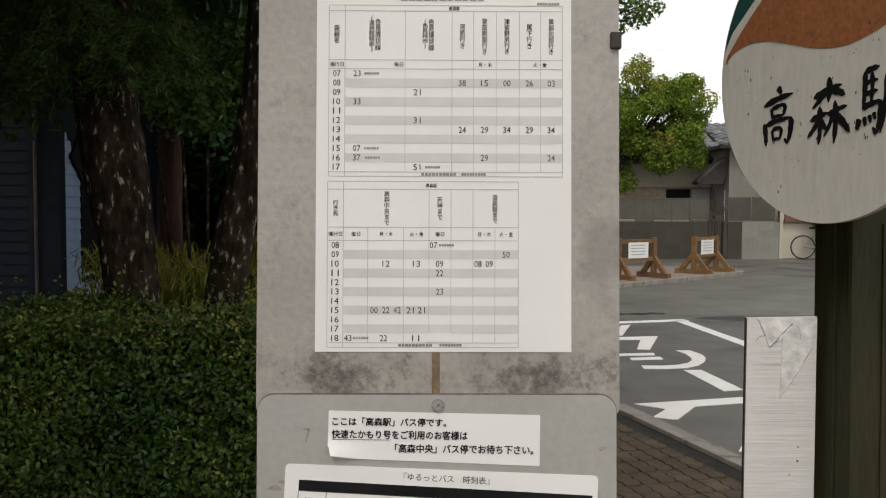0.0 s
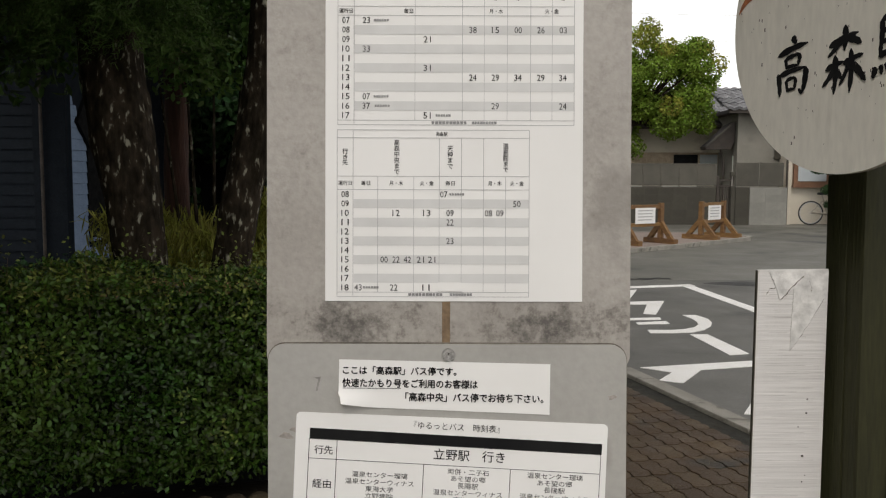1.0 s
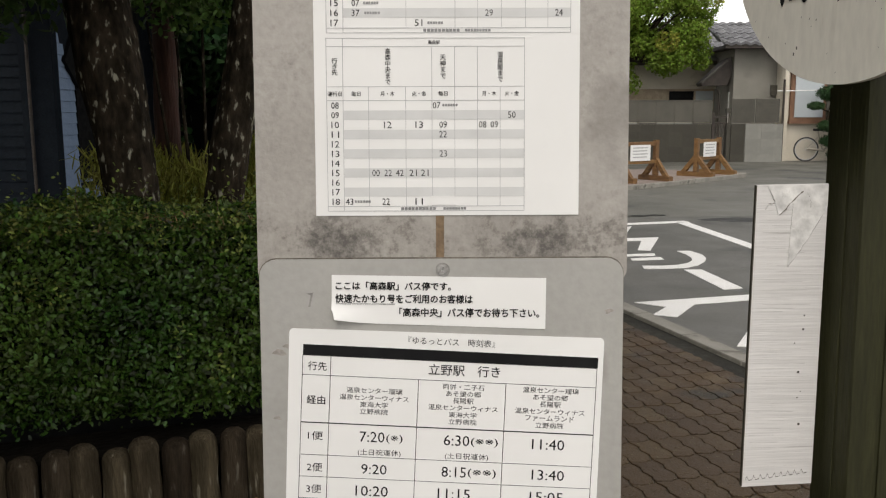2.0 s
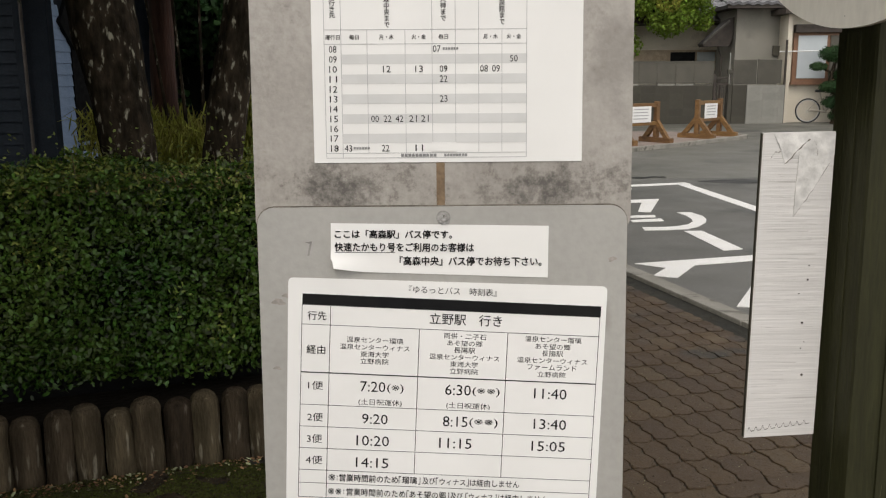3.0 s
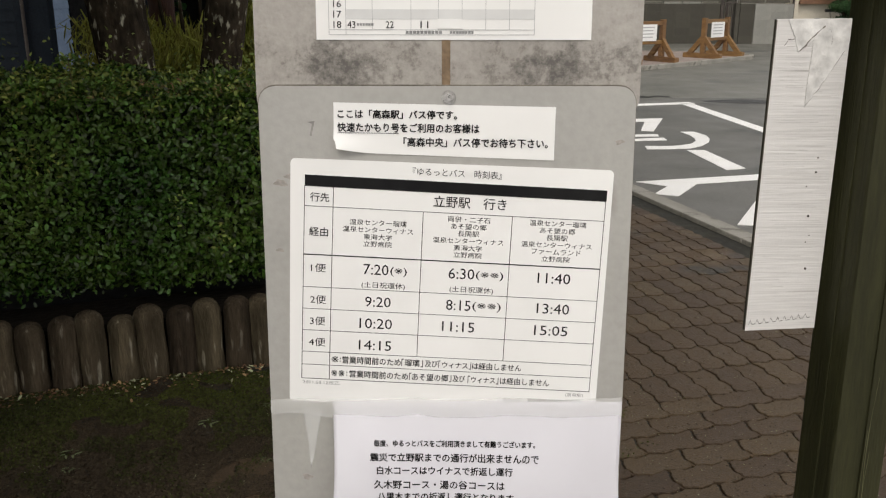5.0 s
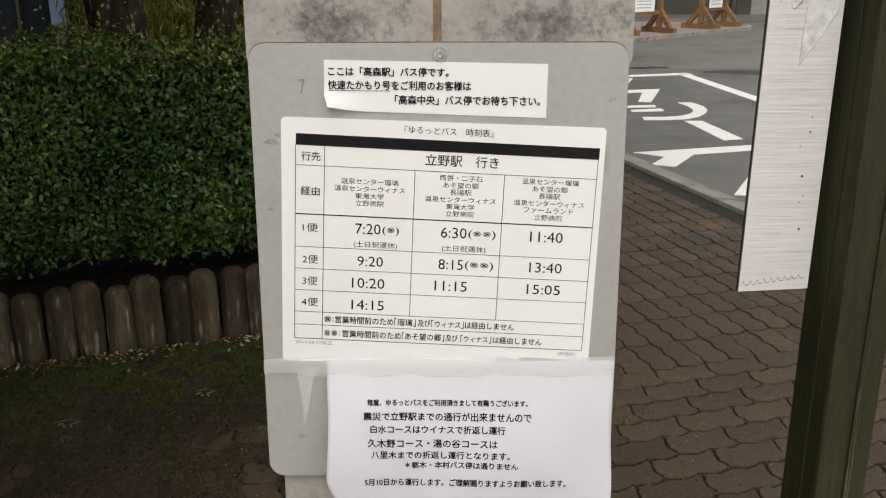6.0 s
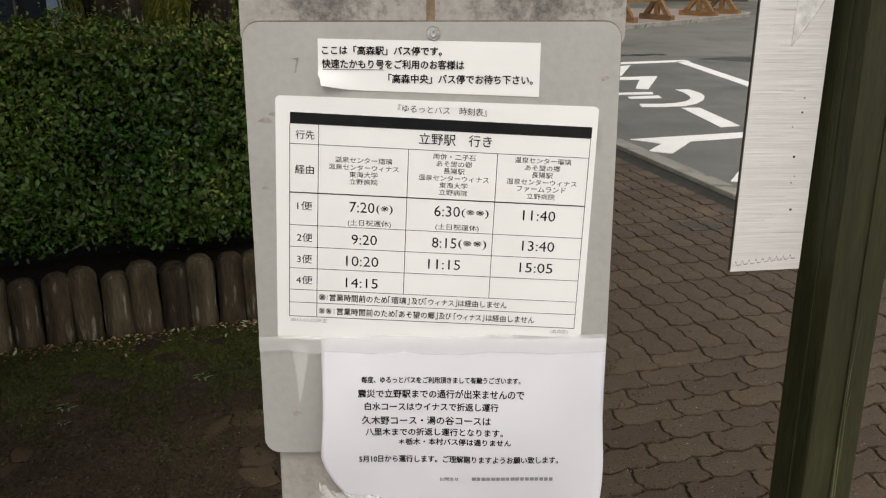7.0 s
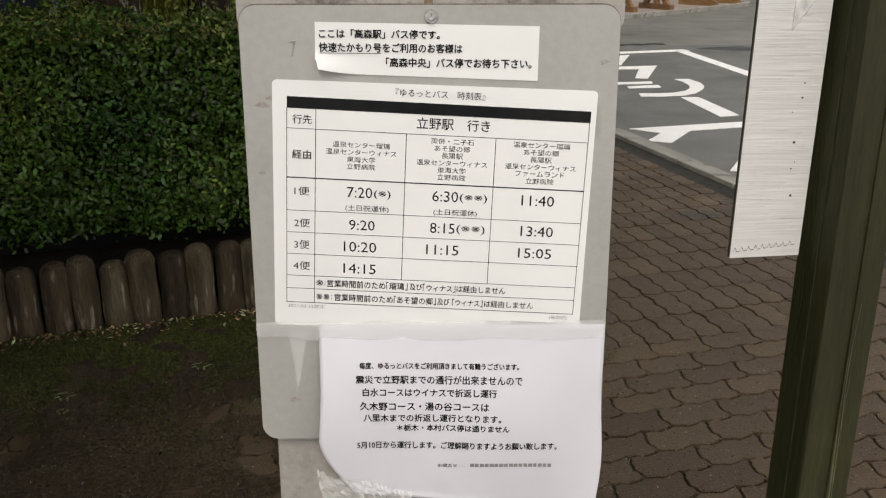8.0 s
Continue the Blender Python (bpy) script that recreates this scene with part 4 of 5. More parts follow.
            if ruled:
                v.co.x += 0.009 * (v.co.z + 0.02)
# lay the words of the loose notice on its belly
for ob in notice.children:
    if not ob.name.startswith("paper"):
        mid = sum(v.co.x for v in ob.data.vertices) / max(1, len(ob.data.vertices))
        for v in ob.data.vertices:
            v.co.z -= (0.027 if v.co.z > 1.085 - BZ else 0.036) * (v.co.x - mid)
            s, t = min(1.0, max(0.0, (v.co.x + 0.121) / 0.292)), 0.5
            for _ in range(6):
                t = min(1.0, max(0.0, (1.143 - BZ - v.co.z + 0.004 * math.sin(6 * s) * t * t) / (0.212 * (1 - 0.10 * (1 - s) ** 2 * t))))
                w = 0.004 * math.sin(7 * t) * t
                s = min(1.0, max(0.0, (v.co.x + 0.121 - w - 0.11 * max(0, t - 0.62) ** 1.3) / (0.292 - 2 * w - 0.11 * max(0, t - 0.62) ** 1.3)))
            v.co.y = notice_y(s, t) - 0.0011
verts, faces = [], []
film = thing("clear_tape", BOARD, "torn strip of clear tape across the notice top", "tape")
for k in range(13):
    x = -0.1835 + 0.354 * k / 12
    for z, dy in ((1.1475, 0), (1.139, -0.001), (1.132 - (0.004 if k > 1 else 0), 0)):
        verts.append((x, -0.0060 + dy - 0.0006 * math.sin(k * 2.1), z - BZ + 0.0012 * math.sin(k * 1.7)))
for k in range(12):
    for j in range(2):
        a = k * 3 + j
        faces.append((a, a + 3, a + 4, a + 1))
part("strip", mesh("strip", verts, faces, film_mat, True), parent=film)
part("torn_end", slab([(-0.153, 1.138 - BZ), (-0.132, 1.136 - BZ), (-0.136, 1.118 - BZ), (-0.142, 1.085 - BZ), (-0.146, 1.07 - BZ), (-0.147, 1.098 - BZ)], -0.0012, -0.0006), film_mat, film)
verts, faces = [], []
for j in range(19):
    for i in range(25):
        s, t = i / 24, j / 18
        wr = abs(noise.noise(Vector((s * 7, t * 5 + s * 4, 2)))) + 0.6 * abs(noise.noise(Vector((s * 17, t * 13, 5))))
        verts.append((-0.128 + 0.1 * s + 0.012 * t, -0.008 - 0.008 * abs(math.sin(5 * s + 3 * t)) - 0.012 * wr, 0.985 - BZ - 0.055 * t - 0.05 * s * (0.5 + t)))
for j in range(18):
    for i in range(24):
        faces.append((j * 25 + i, j * 25 + i + 1, (j + 1) * 25 + i + 1, (j + 1) * 25 + i))
part("crumpled_corner", mesh("crumpled_corner", verts, faces, film_mat), parent=film)

# brush lettering on the round sign: strokes in a unit box, each from one point to another with its width
BRUSH = {
    "高": ((0.46, 1.0, 0.60, 0.88, 0.12), (0.02, 0.70, 0.96, 0.86, 0.11), (0.27, 0.65, 0.31, 0.46, 0.08), (0.27, 0.63, 0.74, 0.70, 0.08), (0.73, 0.70, 0.66, 0.50, 0.09), (0.31, 0.49, 0.67, 0.51, 0.07),
          (0.05, 0.40, 0.12, 0.0, 0.12), (0.05, 0.35, 0.94, 0.46, 0.09), (0.93, 0.46, 0.84, 0.05, 0.13), (0.84, 0.03, 0.70, 0.11, 0.07), (0.31, 0.28, 0.35, 0.07, 0.07), (0.31, 0.27, 0.62, 0.31, 0.07),
          (0.62, 0.31, 0.57, 0.10, 0.08), (0.35, 0.10, 0.58, 0.12, 0.06)),
    "森": ((0.13, 0.71, 0.80, 0.86, 0.09), (0.50, 1.0, 0.49, 0.62, 0.10), (0.47, 0.82, 0.11, 0.56, 0.08), (0.52, 0.82, 0.88, 0.70, 0.11), (0.06, 0.37, 0.50, 0.47, 0.08), (0.29, 0.58, 0.28, 0.0, 0.10),
          (0.28, 0.38, 0.0, 0.12, 0.08), (0.31, 0.36, 0.45, 0.22, 0.09), (0.48, 0.43, 0.93, 0.54, 0.08), (0.65, 0.64, 0.64, 0.0, 0.10), (0.62, 0.44, 0.40, 0.12, 0.07), (0.67, 0.43, 1.0, 0.15, 0.11)),
    "駅": ((0.17, 0.94, 0.14, 0.42, 0.08), (0.16, 0.92, 0.46, 0.98, 0.08), (0.18, 0.76, 0.44, 0.80, 0.06), (0.18, 0.61, 0.44, 0.65, 0.06), (0.31, 0.94, 0.30, 0.44, 0.07), (0.12, 0.42, 0.52, 0.50, 0.08),
          (0.51, 0.50, 0.44, 0.05, 0.09), (0.44, 0.04, 0.35, 0.14, 0.06), (0.07, 0.28, 0.02, 0.12, 0.09), (0.17, 0.30, 0.20, 0.16, 0.07), (0.27, 0.32, 0.31, 0.2, 0.06), (0.36, 0.35, 0.40, 0.24, 0.06),
          (0.62, 0.90, 0.94, 0.95, 0.08), (0.63, 0.92, 0.50, 0.05, 0.09), (0.94, 0.95, 0.90, 0.60, 0.09), (0.63, 0.62, 0.91, 0.64, 0.07), (0.74, 0.60, 1.0, 0.03, 0.12)),
}


def brush_letter(body, u, w, width, height):
    """One brushed letter centred at u, w on the sign: full, slightly bowed strokes that thin towards their end."""
    vs, fs = [], []
    for k, (x0, y0, x1, y1, wd) in enumerate(BRUSH[body]):
        d = Vector((x1 - x0, (y1 - y0) * height / width))
        n2 = Vector((-d.y, d.x)).normalized()
        top, bot = [], []
        for f in np.linspace(0, 1, 11):
            bow = 0.035 * math.sin(math.pi * f)
            h = wd * 0.80 * (0.15 + 0.85 * min(1, f * 7)) * (1 - 0.45 * f) * (0.3 + 0.7 * min(1, (1 - f) * 6)) * (1 + 0.12 * math.sin(17 * f + k * 2.3))
            p = Vector((x0 + (x1 - x0) * f, (y0 + (y1 - y0) * f) * height / width)) + n2 * bow * d.length
            top.append(p + n2 * h)
            bot.append(p - n2 * h)
        base = len(vs)
        for a, b in zip(top, bot):
            for p in (a, b):
                vs.append(((u + (p.x - 0.5) * width) * R_D, -0.0048 - 0.00002 * k, (w + p.y * width - 0.5 * height) * R_D))
        fs += [(base + 2 * j, base + 2 * j + 1, base + 2 * j + 3, base + 2 * j + 2) for j in range(10)]
    part("brush_letter", mesh("brush_letter", vs, fs, M["ink"]), parent=disc, label="black brush-painted letter")


brush_letter("高", -0.405, -0.302, 0.29, 0.38)
brush_letter("森", 0.035, -0.308, 0.345, 0.41)
brush_letter("駅", 0.43, -0.29, 0.36, 0.41)
rng = np.random.default_rng(5)
chips = []
for k in range(130):
    a, r = rng.uniform(0, 2 * math.pi), R_D * 0.95 * math.sqrt(rng.random())
    s = abs(rng.normal(0, 0.0007)) + 0.0003
    chips.append((r * math.cos(a) - s * 0.6, r * math.cos(a) + s * 0.6, r * math.sin(a) - s * 1.3, r * math.sin(a) + s * 1.3))
rects("paint_chip", chips, -0.0060, M["grime"], disc)

# ---- road markings ----
def stripe(a, b, w):
    a, b = Vector(a), Vector(b)
    d = (b - a).normalized()
    s = Vector((-d.y, d.x)) * w / 2
    return [a + s, a - s, b - s, b + s]


tagged(part("bay_surface", flat([(-4, 8.3), (1.1, 10.62), (2.9, 11.0), (5.0, 11.1), (8, 10.9), (12, 10.0), (14, -12), (0.5, -14), uv(KERB_U + 0.1, -8), uv(KERB_U + 0.1, 5.5), uv(KERB_U - 0.4, 9)], 0.003), M["asphalt_near"]), "darker newer asphalt of the parking bay", "road", kind="structure")
marking = thing("bay_marking", Matrix(), "white painted parking bay lines and symbol on asphalt", "road marking", kind="structure")
for name, outline in (("bay_line", stripe((0.3, 9.63), (2.93, 10.43), 0.16)), ("bay_line", stripe((2.84, 10.36), (3.2, 7.0), 0.15)),
                      ("symbol_stroke", [(1.99, 9.87), (2.12, 9.94), (1.85, 9.02), (1.74, 9.0)]),
                      ("symbol_stroke", [(1.72, 8.87), (2.24, 8.98), (1.94, 8.02), (1.82, 8.06), (1.99, 8.71), (1.68, 8.68)]),
                      ("symbol_stroke", [(1.55, 7.76), (1.94, 7.83), (1.92, 7.70), (1.53, 7.64)]),
                      ("symbol_stroke", [(1.64, 7.52), (1.95, 7.61), (1.95, 7.47), (1.64, 7.41)]),
                      ("symbol_arc", [(2.2, 7.99), (2.34, 8.0), (2.395, 7.75), (2.375, 7.55), (2.315, 7.36), (2.19, 7.14), (2.06, 7.02), (1.86, 6.97), (1.66, 6.96),
                                      (1.67, 7.12), (1.86, 7.12), (2.0, 7.16), (2.13, 7.27), (2.21, 7.42), (2.24, 7.58), (2.24, 7.78)]),
                      ("symbol_stroke", [(2.0, 6.91), (2.16, 6.92), (2.26, 6.08), (2.09, 6.02)]),
                      ("bay_line", [(1.29, 5.54), (2.9, 6.02), (2.9, 5.86), (1.72, 5.48), (1.49, 5.07), (1.34, 5.14), (1.49, 5.39)]),
                      ("bay_line", [(1.66, 4.3), (1.98, 4.95), (2.3, 5.0), (1.82, 4.28)])):
    part(name, flat(outline, 0.008, 0.006), M["road_paint"], marking)
tagged(part("puddle", flat([(3.58 + 0.42 * math.cos(a) + 0.05 * math.cos(3 * a), 10.62 + 0.24 * math.sin(a) + 0.04 * math.sin(2 * a)) for a in np.linspace(0, 2 * math.pi, 28)[:-1]], 0.005), M["wet"]),
       "thin dark puddle on the asphalt", "puddle", kind="structure")
tagged(part("wet_seam", flat([(1.2 + 0.07 * k, 10.72 + 0.017 * k + 0.05 * math.sin(k * 1.3)) for k in range(24)] + [(1.2 + 0.07 * k, 10.86 + 0.017 * k + 0.06 * math.sin(k * 1.9)) for k in range(23, -1, -1)], 0.005), M["wet"]),
       "wet seam across the asphalt road", "puddle", kind="structure")

# ---- traffic island with wooden barriers ----
ISLAND = [(-2, 11.2), (0.6, 13.1), (3.2, 15.36), (4.28, 16.4), (6.1, 18.3), (6.22, 18.6), (6.1, 18.95), (5.2, 19.9), (2, 20.6), (-2, 20.5)]
island = tagged(part("traffic_island", flat(ISLAND, 0.06, 0.1), M["island"]), "low paved traffic island of pinkish blocks", "traffic island", kind="structure")
edge_kerb = thing("island_kerb", Matrix(), "thin pale concrete edging round the traffic island", "kerb", kind="structure")
for a, b in zip(ISLAND[:7], ISLAND[1:8]):
    va, vb = Vector((*a, 0)), Vector((*b, 0))
    L = (vb - va).length
    part("kerb_stone", box(0, L - 0.01, -0.1, 0.0, -0.02, 0.08, 0.01), M["kerb"], edge_kerb, m=Matrix.Translation(va) @ pose(0, 0, 0, 0, 0, math.degrees(math.atan2(vb.y - va.y, vb.x - va.x))))


def barrier(m, label):
    ob = thing("wooden_barrier", m, label, "barrier", "barriers on the island")
    W, H = 0.95, 0.80
    for x in (0, W):
        part("upright", box(x - 0.045, x + 0.045, -0.045, 0.045, 0.1, H, 0.006), M["barrier_wood"], ob)
        part("foot", slab([(-0.42, 0), (0.42, 0), (0.42, 0.085), (0.40, 0.1), (-0.40, 0.1), (-0.42, 0.085)], -0.055, 0.055), M["barrier_wood"], ob, m=pose(x, 0, 0, 0, 0, 90))
        for sgn in (-1, 1):
            part("brace", slab([(sgn * 0.34, 0.1), (sgn * 0.22, 0.1), (sgn * 0.04, 0.31), (sgn * 0.04, 0.45)], -0.035, 0.035), M["barrier_wood"], ob, m=pose(x, 0, 0, 0, 0, 90))
    part("top_rail", box(-0.03, W + 0.03, -0.035, 0.035, H - 0.11, H - 0.03, 0.006), M["barrier_wood"], ob)
    part("lower_rail", box(0.03, W - 0.03, -0.035, 0.035, 0.34, 0.41, 0.006), M["barrier_wood"], ob)
    plate = part("sign_plate", box(0.22, W - 0.2, -0.05, -0.036, 0.40, H - 0.09, 0.004), M["plastic_white"], ob, "white plastic sign plate")
    for k in range(4):
        part("printed_bar", box(0.28, W - 0.27 - 0.03 * (k % 2), -0.0525, -0.0505, 0.645 - 0.06 * k, 0.665 - 0.06 * k), M["line_grey"], plate)
    return ob


barrier(pose(3.1, 16.18, 0.06, 0, 0, 33), "brown wooden barrier with white sign plate on island")
barrier(pose(4.98, 17.75, 0.06, 0, 0, 46), "brown wooden barrier with small white plate, set askew")

# ---- garden wall, fence and gate ----
def block_wall(parent, x0, x1, y, z0, courses, material, bw=0.4, bh=0.2):
    me = mesh("block", [(x * (bw - 0.008), yy, z * (bh - 0.008)) for x in (0, 1) for yy in (0, 0.12) for z in (0, 1)],
              [(0, 1, 3, 2), (4, 6, 7, 5), (0, 4, 5, 1), (2, 3, 7, 6), (1, 5, 7, 3), (0, 2, 6, 4)], material)
    part("mortar", box(x0, x1, y + 0.006, y + 0.114, z0, z0 + courses * bh - 0.006), material, parent)
    for c in range(courses):
        x = x0
        while x < x1 - 0.05:
            w = min(bw, x1 - x)
            part("block", me, parent=parent, m=Matrix.Translation((x + 0.004, y, z0 + c * bh + 0.004)) @ Matrix.Diagonal((w / bw, 1, 1, 1)))
            x += bw


gwall = thing("garden_wall", Matrix(), "old dark stained concrete block garden wall", "wall", kind="structure")
block_wall(gwall, 1.9, 7.1, 24.2, 0, 5, M["block"], 0.4, 0.214)
fence = thing("fence", pose(0, 24.24, 1.07), "grey-brown metal panel fence on top of the block wall", "fence")
for k in range(10):
    x = 1.95 + 0.515 * k
    part("panel", box(x + 0.012, x + 0.503, 0.0, 0.025, 0.05, 0.63, 0.004), M["fence_metal"], fence)
    part("post", box(x - 0.014, x + 0.01, -0.012, 0.04, 0, 0.65, 0.003), M["fence_metal"], fence)
    part("base_trim", box(x + 0.02, x + 0.49, -0.02, 0.03, 0.0, 0.035), M["block_light"] if k % 3 else M["fence_metal"], fence)
part("post", box(7.07, 7.12, -0.012, 0.04, 0, 0.65, 0.003), M["fence_metal"], fence)
part("top_rail", box(1.93, 7.12, -0.015, 0.04, 0.63, 0.665), M["fence_metal"], fence)
lwall = thing("garden_wall", Matrix(), "newer pale concrete block wall beside the gate", "wall", kind="structure")
block_wall(lwall, 8.04, 9.08, 24.15, 0, 5, M["block_light"], 0.44, 0.214)
block_wall(lwall, 7.64, 8.03, 24.16, 0, 5, M["block"], 0.39, 0.214)
part("side_return", box(7.52, 7.63, 24.17, 24.4, 0, 1.07, 0.005), M["block"], lwall)
fence2 = thing("fence", pose(0, 24.2, 1.1), "grey louvred metal fence panel on the pale wall", "fence")
for x0, x1 in ((7.66, 8.3), (8.34, 8.99)):
    part("frame", box(x0, x1, 0.02, 0.03, 0.0, 0.66), M["fence_metal"], fence2)
    for k in range(13):
        z = 0.02 + 0.049 * k
        part("slat", box(x0 + 0.01, x1 - 0.01, -0.006, 0.018, z, z + 0.038, 0.0, pose(0, 0, 0, 0)), M["fence_metal"], fence2)
    part("upright", box(x0 - 0.015, x0 + 0.02, -0.012, 0.035, 0.0, 0.67), M["fence_metal"], fence2)
gate = thing("garden_gate", pose(7.13, 24.3, 0), "dark metal garden gate with a mailbox post", "gate")
for x in (0.04, 0.44):
    part("gate_post", box(x - 0.035, x + 0.035, -0.04, 0.04, 0, 1.38, 0.004), M["wood_dark"], gate)
part("cross_bar", box(0.0, 0.48, -0.03, 0.03, 1.24, 1.29), M["wood_dark"], gate)
for k in range(6):
    part("bar", box(0.1 + 0.05 * k, 0.115 + 0.05 * k, -0.01, 0.01, 0.08, 1.1), M["wood_dark"], gate)
part("gate_rail", box(0.08, 0.4, -0.012, 0.012, 1.08, 1.12), M["wood_dark"], gate)
part("gate_rail", box(0.08, 0.4, -0.012, 0.012, 0.1, 0.14), M["wood_dark"], gate)
part("mailbox", box(0.38, 0.5, -0.1, 0.04, 1.38, 1.5, 0.01), M["block"], gate)
bm = bmesh.new()
tube(bm, (0.43, -0.05, 1.1), (0.43, -0.05, 1.95), 0.018, 0.018, 8)
part("grey_pipe", bm, M["block_light"], gate)


# ---- houses across the road ----
def tiled(name, x0, x1, y0, z0, y1, z1, parent, tile=0.27):
    """Rows of wavy roof tiles from the eave (y0, z0) up to the ridge (y1, z1), each row stepped."""
    run = math.hypot(y1 - y0, z1 - z0)
    rows_n = max(2, int(run / tile))
    verts, faces = [], []
    xs = np.arange(x0, x1 + 0.01, tile / 6)
    ny, nz = -(z1 - z0) / run, (y1 - y0) / run
    for r in range(rows_n):
        for e, lift in ((0, 0.03), (1.08, 0.0)):
            f = (r + e) / rows_n
            for k, x in enumerate(xs):
                w = lift + 0.022 * math.sin(2 * math.pi * k / 6) + 0.006 * noise.noise(Vector((x * 3, r, e)))
                verts.append((x, y0 + (y1 - y0) * f + ny * w, z0 + (z1 - z0) * f + nz * w))
        a = 2 * r * len(xs)
        for k in range(len(xs) - 1):
            faces.append((a + k, a + k + 1, a + len(xs) + k + 1, a + len(xs) + k))
        lip = len(verts)
        for k, x in enumerate(xs):
            v = verts[a + k]
            verts.append((v[0], v[1] - ny * 0.04, v[2] - nz * 0.04))
        for k in range(len(xs) - 1):
            faces.append((a + k, lip + k, lip + k + 1, a + k + 1))
    ob = part(name, mesh(name, verts, faces, M["tile_field"]), parent=parent)
    return tagged(ob, kind="stuff")


M["tile_field"] = surf("tile_field", (0.10, 0.10, 0.105), (0.2, 0.2, 0.21), 5.0, 0.42, 0.2, 30.0, stain=(0.27, 0.27, 0.27), stain_at=0.62, stain_scale=4.0)
house = thing("house", Matrix(), "cream stucco house with grey wavy tiled roof and eaves", "house")
part("wall", box(0.5, 8.2, 27.4, 31.5, 0, 3.0), M["stucco"], house)
win = part("window", box(5.1, 8.05, 27.33, 27.42, 1.5, 2.12, 0.006), M["wood_pale"], house, "wide low window with pale wooden frame")
# the dark of the room is put into this panel's colour
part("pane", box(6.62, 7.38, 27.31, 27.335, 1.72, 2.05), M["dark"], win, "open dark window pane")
part("shutter", box(5.2, 6.55, 27.31, 27.335, 1.55, 2.05), M["wood_pale"], win)
part("pane", box(7.45, 8.0, 27.31, 27.335, 1.55, 2.05), M["blind"], win)
part("sill", box(5.0, 8.1, 27.2, 27.4, 2.12, 2.2), M["stucco"], win)
roof = part("roof", slab([(0.0, 0.0), (8.0, 0.0), (8.0, 0.12), (0.0, 0.12)], 0, 0.3), M["wood_dark"], house, m=Matrix.Translation((0, 27.1, 2.86)))
tiled("tile_field", 0.0, 9.6, 27.02, 3.0, 31.0, 4.75, roof).matrix_parent_inverse = Matrix.Translation((0, -27.1, -2.86))
tiled("tile_field", 0.0, 9.6, 35.0, 2.98, 31.0, 4.75, roof).matrix_parent_inverse = Matrix.Translation((0, -27.1, -2.86))
part("eave_board", box(0.0, 8.0, 27.03, 27.09, 2.88, 2.99), M["wood_dark"], house)
bm = bmesh.new()
for a, b in (((7.62, 25.75, 2.2), (7.74, 25.75, 1.9)), ((7.74, 25.75, 1.9), (7.72, 25.75, 0.3))):
    tube(bm, a, b, 0.026, 0.026, 8)
part("downpipe", bm, M["wood_dark"], house, "dark downpipe")
# projecting wing with its own roof
wing = thing("house_wing", Matrix(), "projecting plain grey-beige wing of the house with dark eaves", "house")
# eave shade is put into this wall's colour
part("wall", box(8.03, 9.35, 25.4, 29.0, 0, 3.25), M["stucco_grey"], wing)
part("soffit", box(7.7, 9.9, 25.0, 28.6, 3.22, 3.32), M["wood_dark"], wing)
wr = part("roof", box(7.6, 10.0, 24.9, 25.0, 3.2, 3.36), M["wood_dark"], wing)
tiled("tile_field", 7.55, 10.0, 24.85, 3.34, 28.5, 4.55, wr)
porch = thing("porch_roof", Matrix(), "small dark slanting porch canopy against the wing wall", "canopy")
part("canopy", slab([(7.13, 2.24), (7.18, 2.16), (7.9, 2.18), (8.02, 2.45), (8.02, 3.0), (7.85, 2.92)], 25.6, 26.15), M["wood_dark"], porch)
for k in range(7):
    part("edge_tile", box(-0.07, 0.07, 25.54, 25.62, -0.025, 0.03, 0.01, pose(7.2 + 0.105 * k, 0, 2.3 + 0.092 * k, 0, -41)), M["fence_metal"], porch)
meter = thing("meter_box", pose(9.2, 25.33, 2.03), "small dark grey meter box on the wing wall", "meter box")
part("case", box(-0.1, 0.1, -0.02, 0.07, -0.14, 0.14, 0.01), M["fence_metal"], meter)
part("cable", box(0.16, 0.19, 0.02, 0.06, -0.5, 0.4), M["dark"], meter)
house2 = thing("house", Matrix(), "cream rendered house front with a brown framed window", "house")
part("wall", box(9.28, 16, 24.75, 29, 0, 3.0), M["stucco"], house2)
part("corner_post", box(9.2, 9.32, 24.5, 24.8, 0, 3.05, 0.005), M["stucco"], house2)
part("drain_pipe", box(9.12, 9.17, 24.34, 24.4, 0, 2.3, 0.008), M["wood_dark"], house2)
part("roof", box(9.0, 16, 24.2, 29.4, 3.0, 3.15), M["wood_dark"], house2)
w2 = part("window", box(9.44, 11.5, 24.66, 24.76, 1.1, 2.55, 0.004), M["wood_brown"], house2, "brown wooden window frame")
part("pane", box(9.56, 10.36, 24.63, 24.66, 1.24, 2.42), M["blind"], w2, "pane with lowered pale blind")
part("pane", box(10.46, 11.4, 24.63, 24.66, 1.24, 2.42), M["fence_metal"], w2)
part("shutter_box", box(9.42, 11.5, 24.5, 24.7, 2.5, 2.72, 0.01), M["wood_dark"], w2)
part("sill", box(9.4, 11.55, 24.58, 24.7, 1.06, 1.13), M["wood_brown"], w2)
pole_h = thing("laundry_pole", pose(8.98, 24.45, 1.98), "thin white laundry pole held before the window", "pole")
bm = bmesh.new()
tube(bm, (0, 0, 0), (2.2, 0, 0.03), 0.016, 0.016, 8)
part("rod", bm, M["plastic_white"], pole_h)

# ---- bicycle by the wall ----
bike = thing("bicycle", pose(9.78, 24.2, 0, 0, 0, -6), "pale grey city bicycle leaning by the house wall", "bicycle")
